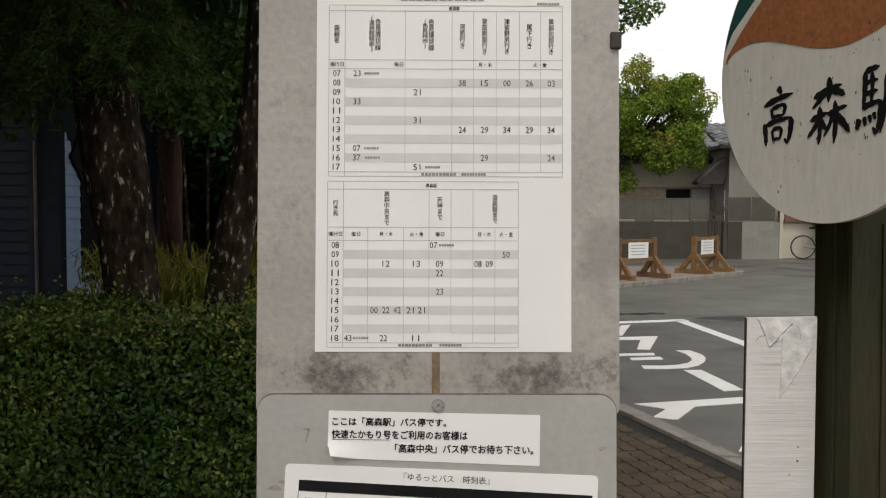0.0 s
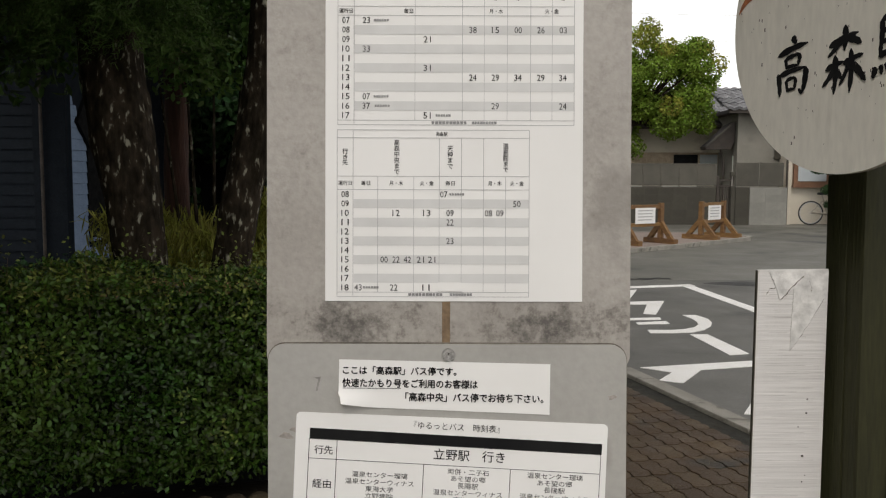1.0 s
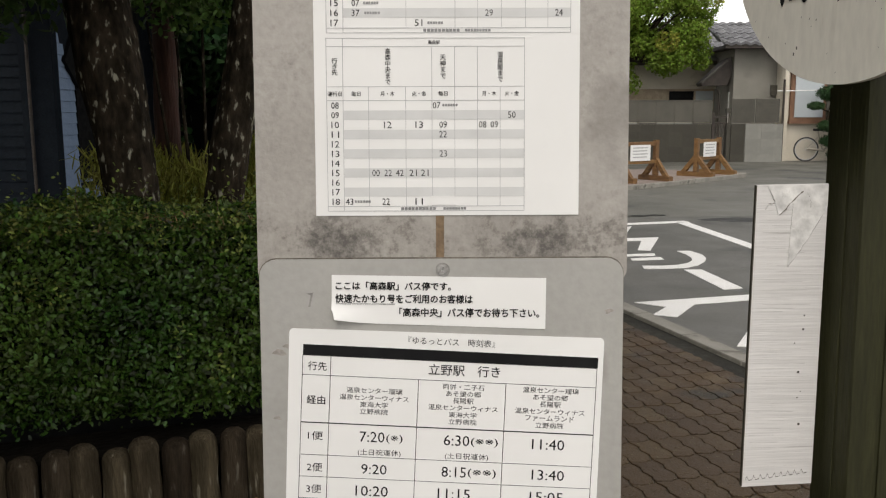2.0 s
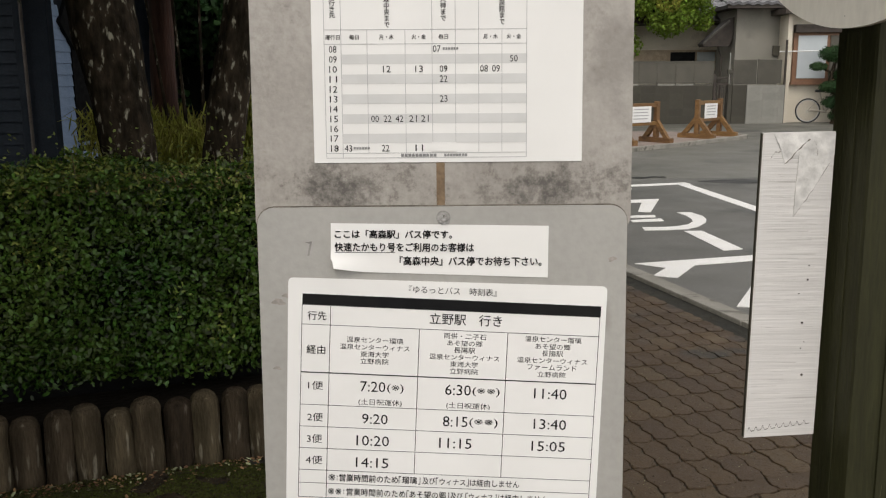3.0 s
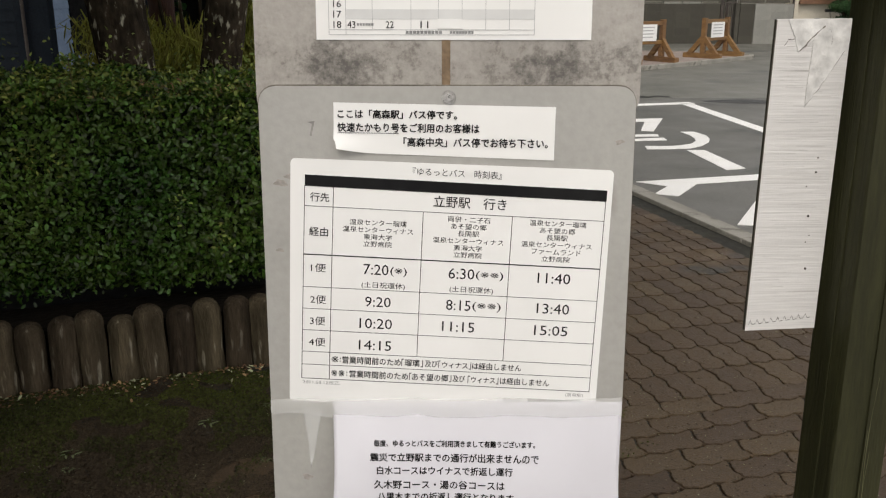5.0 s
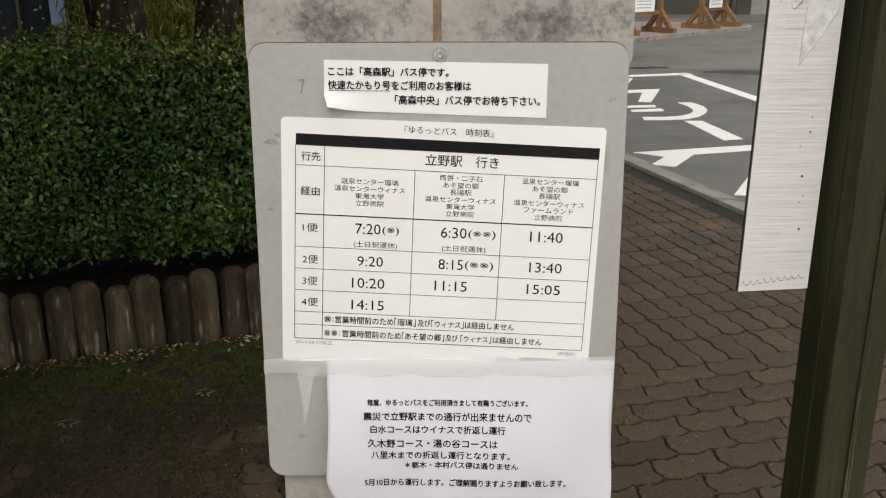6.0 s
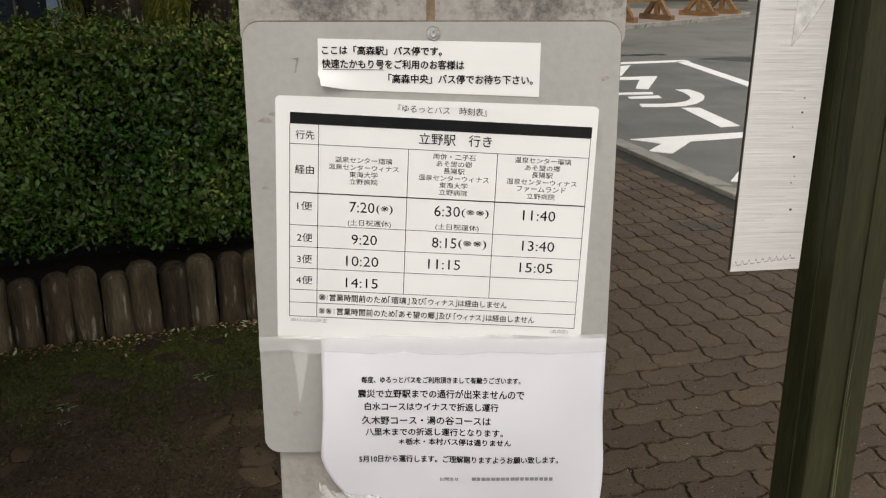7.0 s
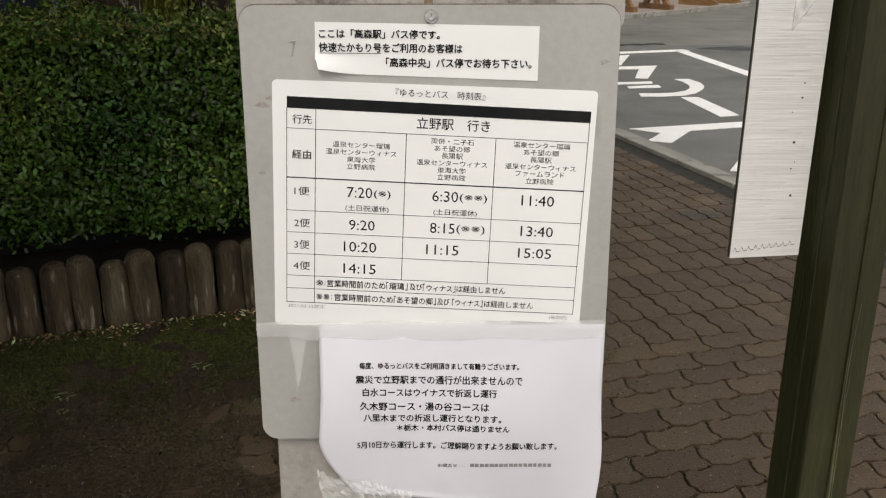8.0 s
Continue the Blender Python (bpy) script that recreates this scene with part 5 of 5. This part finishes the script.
def ring(bm, cx, cz, R, r, seg=36):
    for k in range(seg):
        a, b = 2 * math.pi * k / seg, 2 * math.pi * (k + 1) / seg
        tube(bm, (cx + R * math.cos(a), 0, cz + R * math.sin(a)), (cx + R * math.cos(b), 0, cz + R * math.sin(b)), r, r, 6)
for cx in (0.0, 1.08):
    bm = bmesh.new()
    ring(bm, cx, 0.35, 0.325, 0.02)
    wh = part("wheel", bm, M["rubber"], bike)
    bm = bmesh.new()
    ring(bm, cx, 0.35, 0.295, 0.012)
    part("rim", bm, M["steel"], wh)
    bm = bmesh.new()
    for k in range(14):
        a = 2 * math.pi * k / 14
        tube(bm, (cx, 0, 0.35), (cx + 0.29 * math.cos(a), 0, 0.35 + 0.29 * math.sin(a)), 0.003, 0.003, 4)
    part("spokes", bm, M["steel"], wh)
for name, a, b, r in (("chain_stay", (0, 0, 0.35), (0.45, 0, 0.3), 0.014), ("seat_tube", (0.45, 0, 0.3), (0.3, 0, 0.85), 0.017), ("down_tube", (0.45, 0, 0.3), (0.9, 0, 0.75), 0.02), ("head_tube", (0.88, 0, 0.65), (0.83, 0, 0.98), 0.018),
                      ("fork", (0.88, 0, 0.65), (1.08, 0, 0.35), 0.014), ("seat_stay", (0, 0, 0.35), (0.34, 0, 0.72), 0.011), ("chain_guard", (0.05, -0.03, 0.37), (0.5, -0.03, 0.32), 0.03)):
    bm = bmesh.new()
    tube(bm, a, b, r, r, 8)
    part(name, bm, M["bike_cream"], bike)
part("saddle", box(0.17, 0.42, -0.08, 0.08, 0.86, 0.93, 0.03), M["rubber"], bike)
part("handlebar", box(0.66, 0.86, -0.25, 0.25, 0.97, 1.0, 0.012), M["steel"], bike)

# ---- trees ----
def limb_tree(name, base, trunk, radii, clumps, leaf_mat, size, per, label, bark, seed, extra=None):
    ob = thing(name, Matrix.Translation(base), label, "tree")
    rough_trunk("trunk", trunk, radii, bark, ob, seed=seed)
    top = Vector(trunk[-1])
    for x, y, z, r in clumps:
        bm = bmesh.new()
        mid = top.lerp(Vector((x, y, z)), 0.5) + Vector((0, 0, 0.12 * r))
        tube(bm, top, mid, radii[-1] * 0.55, radii[-1] * 0.32, 7)
        tube(bm, mid, (x, y, z), radii[-1] * 0.32, radii[-1] * 0.1, 6)
        part("limb", bm, bark, ob)
    rng = np.random.default_rng(seed)
    P, N = clump_points(clumps, per, rng)
    leaves("crown", P, N, size, leaf_mat, ob, 0.6, seed)
    if extra:
        P, N = clump_points(extra[0], extra[2], rng, 0.8)
        leaves("young_leaf", P, N, size, extra[1], ob, 0.6, seed + 1)
    return ob


def clumps_in(n, centre, half, r, seed):
    rnd = random.Random(seed)
    out = []
    while len(out) < n:
        d = [rnd.uniform(-1, 1) for _ in range(3)]
        if sum(v * v for v in d) < 1:
            out.append((centre[0] + d[0] * half[0], centre[1] + d[1] * half[1], centre[2] + d[2] * half[2], r * rnd.uniform(0.7, 1.25)))
    return out


limb_tree("broadleaf_tree", (5.45, 25.4, 0), [(-0.85, 0, 0), (-0.82, 0, 1.2), (-0.75, 0, 2.2), (-0.55, 0, 2.9)], [0.13, 0.11, 0.1, 0.09],
          clumps_in(46, (-0.35, 0, 3.95), (1.5, 1.1, 1.75), 0.5, 3) + clumps_in(24, (1.2, -0.1, 3.95), (0.75, 0.8, 1.35), 0.4, 4), M["maple_leaf"], 0.09, 2700, "leafy green garden tree with yellow-green young leaves", M["bark"], 21,
          ([(0.35, -1.1, 3.35, 0.35), (1.35, -0.5, 5.0, 0.36), (1.7, -0.6, 4.6, 0.34), (-0.4, -1.0, 5.3, 0.4), (0.2, -1.0, 5.0, 0.34), (-0.2, -0.6, 5.6, 0.35)], M["maple_new"], 1900))
limb_tree("tall_tree", (2.6, 25.6, 0), [(0, 0, 0), (0.1, 0, 2.5), (0.3, 0, 5.0), (0.5, 0, 6.5)], [0.2, 0.17, 0.14, 0.1],
          clumps_in(14, (1.75, 0, 7.6), (1.3, 1.0, 0.8), 0.55, 8), M["bush_leaf"], 0.14, 700, "tall dark green tree behind the garden wall", M["bark"], 31)

pine = thing("clipped_pine", pose(10.28, 23.85, 0), "small clipped cloud-shaped garden pine", "tree")
rough_trunk("trunk", [(0.1, 0, 0), (0.14, 0, 0.6), (-0.08, 0, 1.2), (0.05, 0, 1.85)], [0.08, 0.07, 0.055, 0.04], M["bark"], pine)
PADS = [(0.05, 0, 1.9, 0.46), (-0.42, 0, 1.56, 0.24), (0.36, 0, 1.35, 0.42), (-0.02, -0.05, 1.02, 0.34), (0.42, 0, 0.9, 0.46), (0.12, 0.05, 0.6, 0.36), (0.5, 0, 0.45, 0.44), (0.25, 0, 0.22, 0.3)]
rng = np.random.default_rng(77)
for x, y, z, r in PADS:
    P, N = clump_points([(x, y, z, r)], 24000, rng, 0.3)
    P[:, 2] = z + (P[:, 2] - z) * 0.6
    leaves("needle_pad", P, N, 0.075, M["dark_leaf"], pine, 0.24, int(r * 1000))
    bm = bmesh.new()
    tube(bm, (0, 0, z - 0.2), (x, y, z - 0.02), 0.025, 0.015, 6)
    part("branch", bm, M["bark"], pine)
shrub = thing("round_shrub", pose(3.95, 23.9, 0), "small dark round clipped shrub before the wall", "shrub")
P, N = clump_points([(0, 0, 0.35, 0.38)], 16000, rng, 0.5)
leaves("leaf_cover", P, N, 0.06, M["dark_leaf"], shrub, 0.55, 5)

# the planted bed on the other side, behind the hedge
def lichen_tree(base, trunk, radii, label, seed):
    ob = thing("tree", Matrix.Translation(base), label, "tree", "trees behind the hedge")
    rough_trunk("trunk", trunk, radii, M["bark"], ob, 72, 0.06, seed, 0.05)
    return ob


rng = np.random.default_rng(90)


def sprays(ob, centres, n, length, seed):
    """Drooping conifer sprays: fine needles along thin hanging twigs."""
    r = np.random.default_rng(seed)
    P, D = [], []
    for c in centres:
        c = np.array(c, float)
        for k in range(n):
            a = r.uniform(0, 2 * np.pi)
            out = np.array([np.cos(a), np.sin(a), 0.15])
            s = np.linspace(0.05, 1, 80)[:, None] * length * r.uniform(0.6, 1.2)
            line = c + out * s * 0.8 + np.array([0, 0, -1.0]) * (s ** 2) * 1.1 / length * 0.6
            line += r.normal(0, 0.012, line.shape)
            P.append(line)
            D.append(np.tile(out * 0.5 + np.array([0, 0, -0.5]), (80, 1)))
    P, D = np.concatenate(P), np.concatenate(D)
    return leaves("needle_spray", P, np.tile([0, -0.5, 0.6], (len(P), 1)), 0.034, M["conifer"], ob, 0.11, seed, 0.9, D)


t1 = lichen_tree((-1.455, 3.02, 0.2), [(0.01, 0, 0), (-0.018, 0, 0.8), (-0.05, 0.02, 1.1), (-0.085, 0.03, 1.35), (-0.14, 0.05, 1.66), (-0.25, 0.1, 4.2)], [0.15, 0.112, 0.122, 0.14, 0.138, 0.1], "old dark conifer trunk spotted with pale lichen", 3)
sprays(t1, [(x, y, z) for x, y, z in zip(rng.uniform(-0.75, 0.35, 26), rng.uniform(-0.75, 0.2, 26), rng.uniform(1.75, 2.6, 26))], 26, 0.34, 41)
# crown spreads far out of view, added there to shade hedge and paving
P, N = clump_points(clumps_in(90, (-1.1, -1.0, 3.3), (2.3, 2.9, 0.9), 0.6, 15) + clumps_in(70, (-1.9, -3.6, 3.2), (2.2, 2.6, 1.2), 0.65, 16), 1500, rng)
leaves("crown", P, N, 0.16, M["conifer"], t1, 0.5, 43)
t2 = lichen_tree((-1.065, 3.02, 0.2), [(-0.03, 0, 0), (-0.005, 0, 0.75), (0.045, 0, 1.08), (0.115, 0.02, 1.4), (0.17, 0.04, 1.75), (0.3, 0.1, 4.0)], [0.13, 0.088, 0.088, 0.085, 0.08, 0.06], "slim leaning tree trunk with pale lichen patches", 9)
P, N = clump_points(clumps_in(40, (-0.2, 0.3, 3.3), (1.3, 2.0, 0.9), 0.5, 25), 1100, rng)
leaves("crown", P, N, 0.12, M["dark_leaf"], t2, 0.5, 44)
t3 = thing("cedar_tree", pose(-1.95, 5.0, 0.2), "reddish straight cedar trunk in deep shade", "tree", "trees behind the hedge")
rough_trunk("trunk", [(0, 0, 0), (0, 0, 1.5), (0.02, 0, 4.5)], [0.09, 0.078, 0.07], M["bark_red"], t3, seed=6)
# the second clump group is added to shade the boarded house front
P, N = clump_points(clumps_in(24, (-0.4, 0.3, 4.0), (2.4, 1.6, 1.2), 0.6, 35) + clumps_in(60, (-2.0, 1.6, 3.3), (3.2, 2.6, 0.9), 0.75, 36), 800, rng)
leaves("crown", P, N, 0.13, M["conifer"], t3, 0.35, 46)
bush = thing("broadleaf_bush", pose(-1.6, 4.6, 0.2), "tall broadleaf bush with glossy green leaves", "shrub")
P, N = clump_points(clumps_in(22, (0.12, 0, 2.2), (0.75, 0.5, 0.62), 0.2, 55), 6500, rng)
leaves("leaf_cover", P, N, 0.05, M["bush_leaf"], bush, 0.5, 47)
bm = bmesh.new()
for k in range(7):
    tube(bm, (0.05 * k - 0.15, 0, 0), (0.2 * k - 0.6, 0.1, 2.2), 0.016, 0.006, 6)
part("stem", bm, M["bark"], bush)
wood = tagged(thing("background_thicket", Matrix(), "dense dark evergreen thicket closing the view", "thicket"), kind="stuff")
# the last clump group, on the left, is unseen and added to block light
P, N = clump_points(clumps_in(60, (-3.2, 14.2, 3.0), (4.6, 1.4, 3.2), 0.9, 65) + clumps_in(16, (-0.6, 8.0, 2.4), (1.0, 0.8, 2.0), 0.55, 66) + clumps_in(60, (-4.2, 0.0, 1.6), (1.2, 4.5, 1.9), 0.7, 67), 420, rng)
leaves("leaf_cover", P, N, 0.17, M["dark_leaf"], wood, 0.55, 48)
# black walls colour in the shade behind the leaves; the second is unseen
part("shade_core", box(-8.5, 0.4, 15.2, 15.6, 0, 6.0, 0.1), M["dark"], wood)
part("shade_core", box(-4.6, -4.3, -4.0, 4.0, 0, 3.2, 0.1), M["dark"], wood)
bed_soil = tagged(part("planting_bed", flat([(-12, 2.6), (-2.0, 2.2), (0.0, 2.9), (0.3, 9), (-2, 15), (-12, 15)], 0.24, 0.22), M["soil"]), "dark planting soil behind the hedge", "soil", kind="structure")
grass = tagged(thing("grass", pose(-1.25, 4.4, 0.24), "yellow-green uncut grass behind the hedge", "grass"), kind="stuff")
k = 42000
gx, gy = rng.uniform(-0.8, 0.6, k), rng.uniform(-0.5, 0.9, k)
gh = rng.beta(3.0, 1.2, k)
leaves("blade", np.stack([gx + 0.08 * gh * rng.normal(0, 1, k), gy, gh * (0.98 + 0.15 * np.sin(gx * 4))], 1), np.tile([0, -1, 0.2], (k, 1)), 0.095, M["dry_grass"], grass, 0.09, 49, 0.7, np.tile([0, 0, 1.0], (k, 1)))

low = tagged(thing("undergrowth", pose(-3.6, 7.2, 0.24), "low dark green undergrowth in the planted bed", "undergrowth"), kind="stuff")
P, N = clump_points(clumps_in(40, (-0.6, 0, 0.05), (1.9, 1.4, 0.1), 0.25, 75), 3600, rng)
leaves("leaf_cover", P, N, 0.08, M["dark_leaf"], low, 0.5, 58)

# dark house with boarded walls
dh = thing("boarded_house", Matrix.Translation((-0.14, 0, 0)), "dark house corner with blue-grey horizontal siding", "house")
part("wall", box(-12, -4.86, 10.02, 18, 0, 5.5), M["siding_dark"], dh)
me = mesh("siding_board", [(0, y, z) for y in (0, 1.0) for z in (0, 0.14)] + [(0.022, y, 0) for y in (0, 1.0)] + [(0.006, y, 0.14) for y in (0, 1.0)],
          [(0, 4, 6, 1), (4, 5, 7, 6), (2, 3, 7, 5), (1, 6, 7, 3), (0, 2, 5, 4)], M["siding_blue"])
for k in range(32):
    z = 0.15 + 0.142 * k
    if z > 3.7:
        continue
    # upper boards are cut short along the dark diagonal of hanging foliage
    long = 3.0 if z < 0.42 else 0.48 * min(1.0, max(0.0, (2.4 - z) / 0.55))
    if long > 0.03:
        part("siding_board", me, parent=dh, m=Matrix.Translation((-4.86, 10.1, z)) @ Matrix.Diagonal((1, long, 1, 1)))
# made-up slab, near-black for the foliage and shade across the siding
part("rake_board", box(-4.85, -4.80, 0.0, 0.9, 0.0, 0.5, 0.0, pose(0, 10.62, 1.74, 49.0)), M["dark"], dh, "dark slanting brace board")
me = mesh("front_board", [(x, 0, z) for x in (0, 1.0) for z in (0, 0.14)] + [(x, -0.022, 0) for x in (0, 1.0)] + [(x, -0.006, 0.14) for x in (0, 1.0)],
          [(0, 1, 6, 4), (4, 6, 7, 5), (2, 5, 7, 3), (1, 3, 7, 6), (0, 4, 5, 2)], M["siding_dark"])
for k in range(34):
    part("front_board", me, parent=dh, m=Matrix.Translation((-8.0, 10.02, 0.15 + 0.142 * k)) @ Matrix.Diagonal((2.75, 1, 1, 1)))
# eave out of sight, added to keep sky light off the front wall
part("roof", box(-12.5, -4.0, 8.9, 18.5, 3.9, 4.05), M["dark"], dh, "dark overhanging eave")
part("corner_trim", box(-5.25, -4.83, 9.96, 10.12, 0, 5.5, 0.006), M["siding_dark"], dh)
# solid panel, coloured black for the unlit room inside
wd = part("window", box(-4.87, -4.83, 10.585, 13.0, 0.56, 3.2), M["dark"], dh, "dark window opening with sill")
part("sill", box(-4.86, -4.79, 10.57, 13.0, 0.52, 0.56), M["siding_blue"], wd)
bm = bmesh.new()
tube(bm, (-5.11, 9.9, 0.2), (-5.11, 9.9, 5.2), 0.02, 0.02, 10)
part("downpipe", bm, M["wood_dark"], dh, "thin grey downpipe")

# overhead line on its poles
line = thing("overhead_line", pose(-6, 60, 0), "thin overhead power cables between utility poles", "power line")
for x in (0, 80):
    bm = bmesh.new()
    tube(bm, (x, 0, 0), (x, 0, 15), 0.16, 0.11, 12)
    part("pole", bm, M["kerb"], line)
for z0, z1 in ((11.0, 12.2), (12.9, 13.6)):
    bm = bmesh.new()
    for j in range(24):
        a, e = j / 24, (j + 1) / 24
        tube(bm, (80 * a, 0, z0 + (z1 - z0) * a - 1.2 * math.sin(math.pi * a)), (80 * e, 0, z0 + (z1 - z0) * e - 1.2 * math.sin(math.pi * e)), 0.005, 0.005, 5)
    part("cable", bm, M["fence_metal"], line)

# ---- litter, moss and weeds on the paving ----
rng = np.random.default_rng(123)
litter = tagged(thing("leaf_litter", pose(-1.15, 2.01, 0.03, 0, 0, 20), "dry fallen leaves along the foot of the logs", "leaf litter"), kind="stuff")
k = 620
lx, ly = rng.uniform(-1.3, 1.1, k), -0.05 - rng.exponential(0.035, k)
leaves("fallen_leaf", np.stack([lx, ly, 0.004 + 0.01 * rng.random(k)], 1), np.tile([0, 0, 1.0], (k, 1)), 0.016, M["litter"], litter, 0.5, 61, 0.35)
k = 90
leaves("fallen_leaf", np.stack([rng.uniform(-0.8, 0.9, k), -0.06 - rng.exponential(0.045, k), 0.012 + 0.008 * rng.random(k)], 1), np.tile([0, 0, 1.0], (k, 1)), 0.02, M["litter_pale"], litter, 0.4, 62, 0.3)
moss = tagged(thing("moss", pose(-1.15, 2.01, 0.034, 0, 0, 20), "green moss creeping over the paving by the logs", "moss"), kind="stuff")
k = 120000
mx, my = rng.uniform(-1.4, 1.5, k), -0.03 - rng.gamma(1.7, 0.2, k)
dens = np.array([noise.noise(Vector((a * 3, b * 3, 1))) + 0.6 * noise.noise(Vector((a * 9, b * 9, 4))) for a, b in zip(mx, my)])
keep = dens > -0.3 + 0.7 * np.clip(-my - 0.15, 0, 1)
leaves("tuft", np.stack([mx, my, 0.0 + 0.004 * rng.random(k)], 1)[keep], np.tile([0, -0.3, 1.0], (int(keep.sum()), 1)), 0.0085, M["moss_leaf"], moss, 0.45, 63, 0.7)
crumbs = tagged(thing("soil_crumbs", pose(-0.8, 1.4, 0.034, 0, 0, 17.5), "dark soil crumbs spread over the shaded paving", "soil"), kind="stuff")
k = 200000
cx, cy = rng.uniform(-1.1, 0.95, k), rng.uniform(-0.95, 0.62, k)
dens = np.array([noise.noise(Vector((a * 2.2, b * 2.2, 7))) + 0.7 * noise.noise(Vector((a * 8, b * 8, 2))) for a, b in zip(cx, cy)])
keep = dens > -0.55 + 1.6 * np.clip(cx - 0.25, 0, 1) + 1.8 * np.clip(-0.35 - cy, 0, 1) + 1.8 * np.clip(-0.6 - cx, 0, 1)
leaves("crumb", np.stack([cx, cy, 0.0015 * rng.random(k)], 1)[keep], np.tile([0, 0, 1.0], (int(keep.sum()), 1)), 0.0065, M["crumb"], crumbs, 0.7, 65, 0.18)
k = 1500
leaves("chaff", np.stack([rng.uniform(-1.1, 1.0, k), rng.uniform(-0.9, 0.6, k), 0.003 + 0 * rng.random(k)], 1), np.tile([0, 0, 1.0], (k, 1)), 0.0045, M["litter_pale"], crumbs, 0.5, 66, 0.2)
k = 9000
leaves("crumb", np.stack([rng.uniform(0.9, 2.9, k), rng.uniform(-0.9, 2.2, k), 0.0015 * rng.random(k)], 1), np.tile([0, 0, 1.0], (k, 1)), 0.006, M["crumb"], crumbs, 0.7, 67, 0.18)
k = 3200
leaves("chaff", np.stack([rng.uniform(0.9, 2.9, k), rng.uniform(-0.9, 1.6, k), 0.003 + 0 * rng.random(k)], 1), np.tile([0, 0, 1.0], (k, 1)), 0.0042, M["litter_pale"], crumbs, 0.5, 68, 0.2)
for x, y, s in ((-0.78, 1.62, 1.0), (-1.13, 1.42, 1.0), (-1.1, 1.33, 0.6), (-0.55, 1.4, 0.5), (-0.62, 1.75, 0.5)):
    weed = thing("weed", pose(x - 0.025, y + 0.02, 0.032), "small green weed sprouting from a paving joint", "weed", "weeds in the joints")
    a = np.linspace(0, 2 * np.pi, 8)[:-1]
    leaves("leaf_cover", np.stack([0.022 * s * np.cos(a), 0.022 * s * np.sin(a), 0.01 + 0 * a], 1), np.tile([0, 0, 1.0], (7, 1)), 0.03 * s, M["weed_leaf"], weed, 0.3, 64, 0.25, np.stack([np.cos(a), np.sin(a), 0.3 + 0 * a], 1))

# ---- interlocking pavers ----
PL, PW, GAP = 0.196, 0.1, 0.0068


def paver_mesh(nl, ns, jag=0.0):
    """A block with toothed sides that fits its neighbours, slightly rounded on top; nl and ns corners along its sides."""
    def wave(f):
        return abs((f % 1) * 2 - 1) * 2 - 1

    def tooth(f):
        return 0.0075 * wave(f * 2) + jag * wave(f * 6 + 0.25)

    def end(f):
        return 0.0075 * wave(f) + jag * wave(f * 3 + 0.25) - 0.0075

    pts = [(k / nl * PL, tooth(k / nl)) for k in range(nl)] + [(PL + end(k / ns), k / ns * PW) for k in range(ns)]
    pts += [(k / nl * PL, PW + tooth(k / nl)) for k in range(nl, 0, -1)] + [(end(k / ns), k / ns * PW) for k in range(ns, 0, -1)]
    cx, cy = PL / 2, PW / 2
    n = len(pts)
    rings = []
    for shrink, z in ((GAP / 2, -0.02), (GAP / 2, 0.006), (GAP / 2 + 0.0016, 0.0085)):
        rings.append([(x + shrink * (1 if x < cx else -1), y + shrink * (1 if y < cy else -1), z) for x, y in pts])
    verts = [v for r in rings for v in r]
    faces = [tuple(range(2 * n, 3 * n))]
    for r in range(2):
        for k in range(n):
            k2 = (k + 1) % n
            faces.append((r * n + k, r * n + k2, (r + 1) * n + k2, (r + 1) * n + k))
    return verts, faces


PV, PF = paver_mesh(8, 4)
paver_data = mesh("paver", *paver_mesh(18, 8, 0.0026), M["paver"])
V0 = 1.56
spots = []
for r in range(0, 96):
    v = V0 - PW * (r + 1)
    for c in range(-34, 16):
        u = (c + 0.5 * (r % 2)) * PL
        if u + PL < KERB_U and v > -8:
            spots.append((u, v, 0))
for c in range(-17, 30):
    u = c * PW - 0.02
    for r in range(0, 44):
        v = V0 + (r + 0.5 * (c % 2)) * PL - 0.5 * PL * (c % 2)
        if u + PW < KERB_U - 0.05 and u > 0.2 or (u > -1.6 and u <= 0.2 and v < 1.9):
            spots.append((u + PW, v, 90))
near = lambda s: (-1.0 < s[0] < 2.7) and (0.75 < s[1] < 4.6) and not (s[0] < 0.0 and s[1] > 1.75)
close = sorted([s for s in spots if near(s)], key=lambda s: s[1])[:300]
rest = [s for s in spots if s not in set(close)]
rng = random.Random(7)
for u, v, turn in close:
    x, y = uv(u, v)
    part("paver", paver_data, parent=bed, m=pose(x, y, 0.022 + rng.uniform(-0.0015, 0.0015), rng.uniform(-0.5, 0.5), rng.uniform(-0.5, 0.5), 17.5 + turn))
verts, faces = [], []
for u, v, turn in rest:
    x, y = uv(u, v)
    m = pose(x, y, 0.022 + rng.uniform(-0.0015, 0.0015), rng.uniform(-0.5, 0.5), rng.uniform(-0.5, 0.5), 17.5 + turn)
    k = len(verts)
    verts += [m @ Vector(p) for p in PV]
    faces += [tuple(i + k for i in f) for f in PF]
M["paver_rest"] = surf("paver_rest", (0.056, 0.0355, 0.018), (0.087, 0.056, 0.029), 3.0, 0.66, 0.6, 210.0, stain=(0.035, 0.03, 0.024), stain_at=0.56, stain_scale=2.2, island=0.2, fine=0.45, spec=0.36)
tagged(part("paver_field", mesh("paver_field", verts, faces, M["paver_rest"]), parent=bed), kind="stuff")
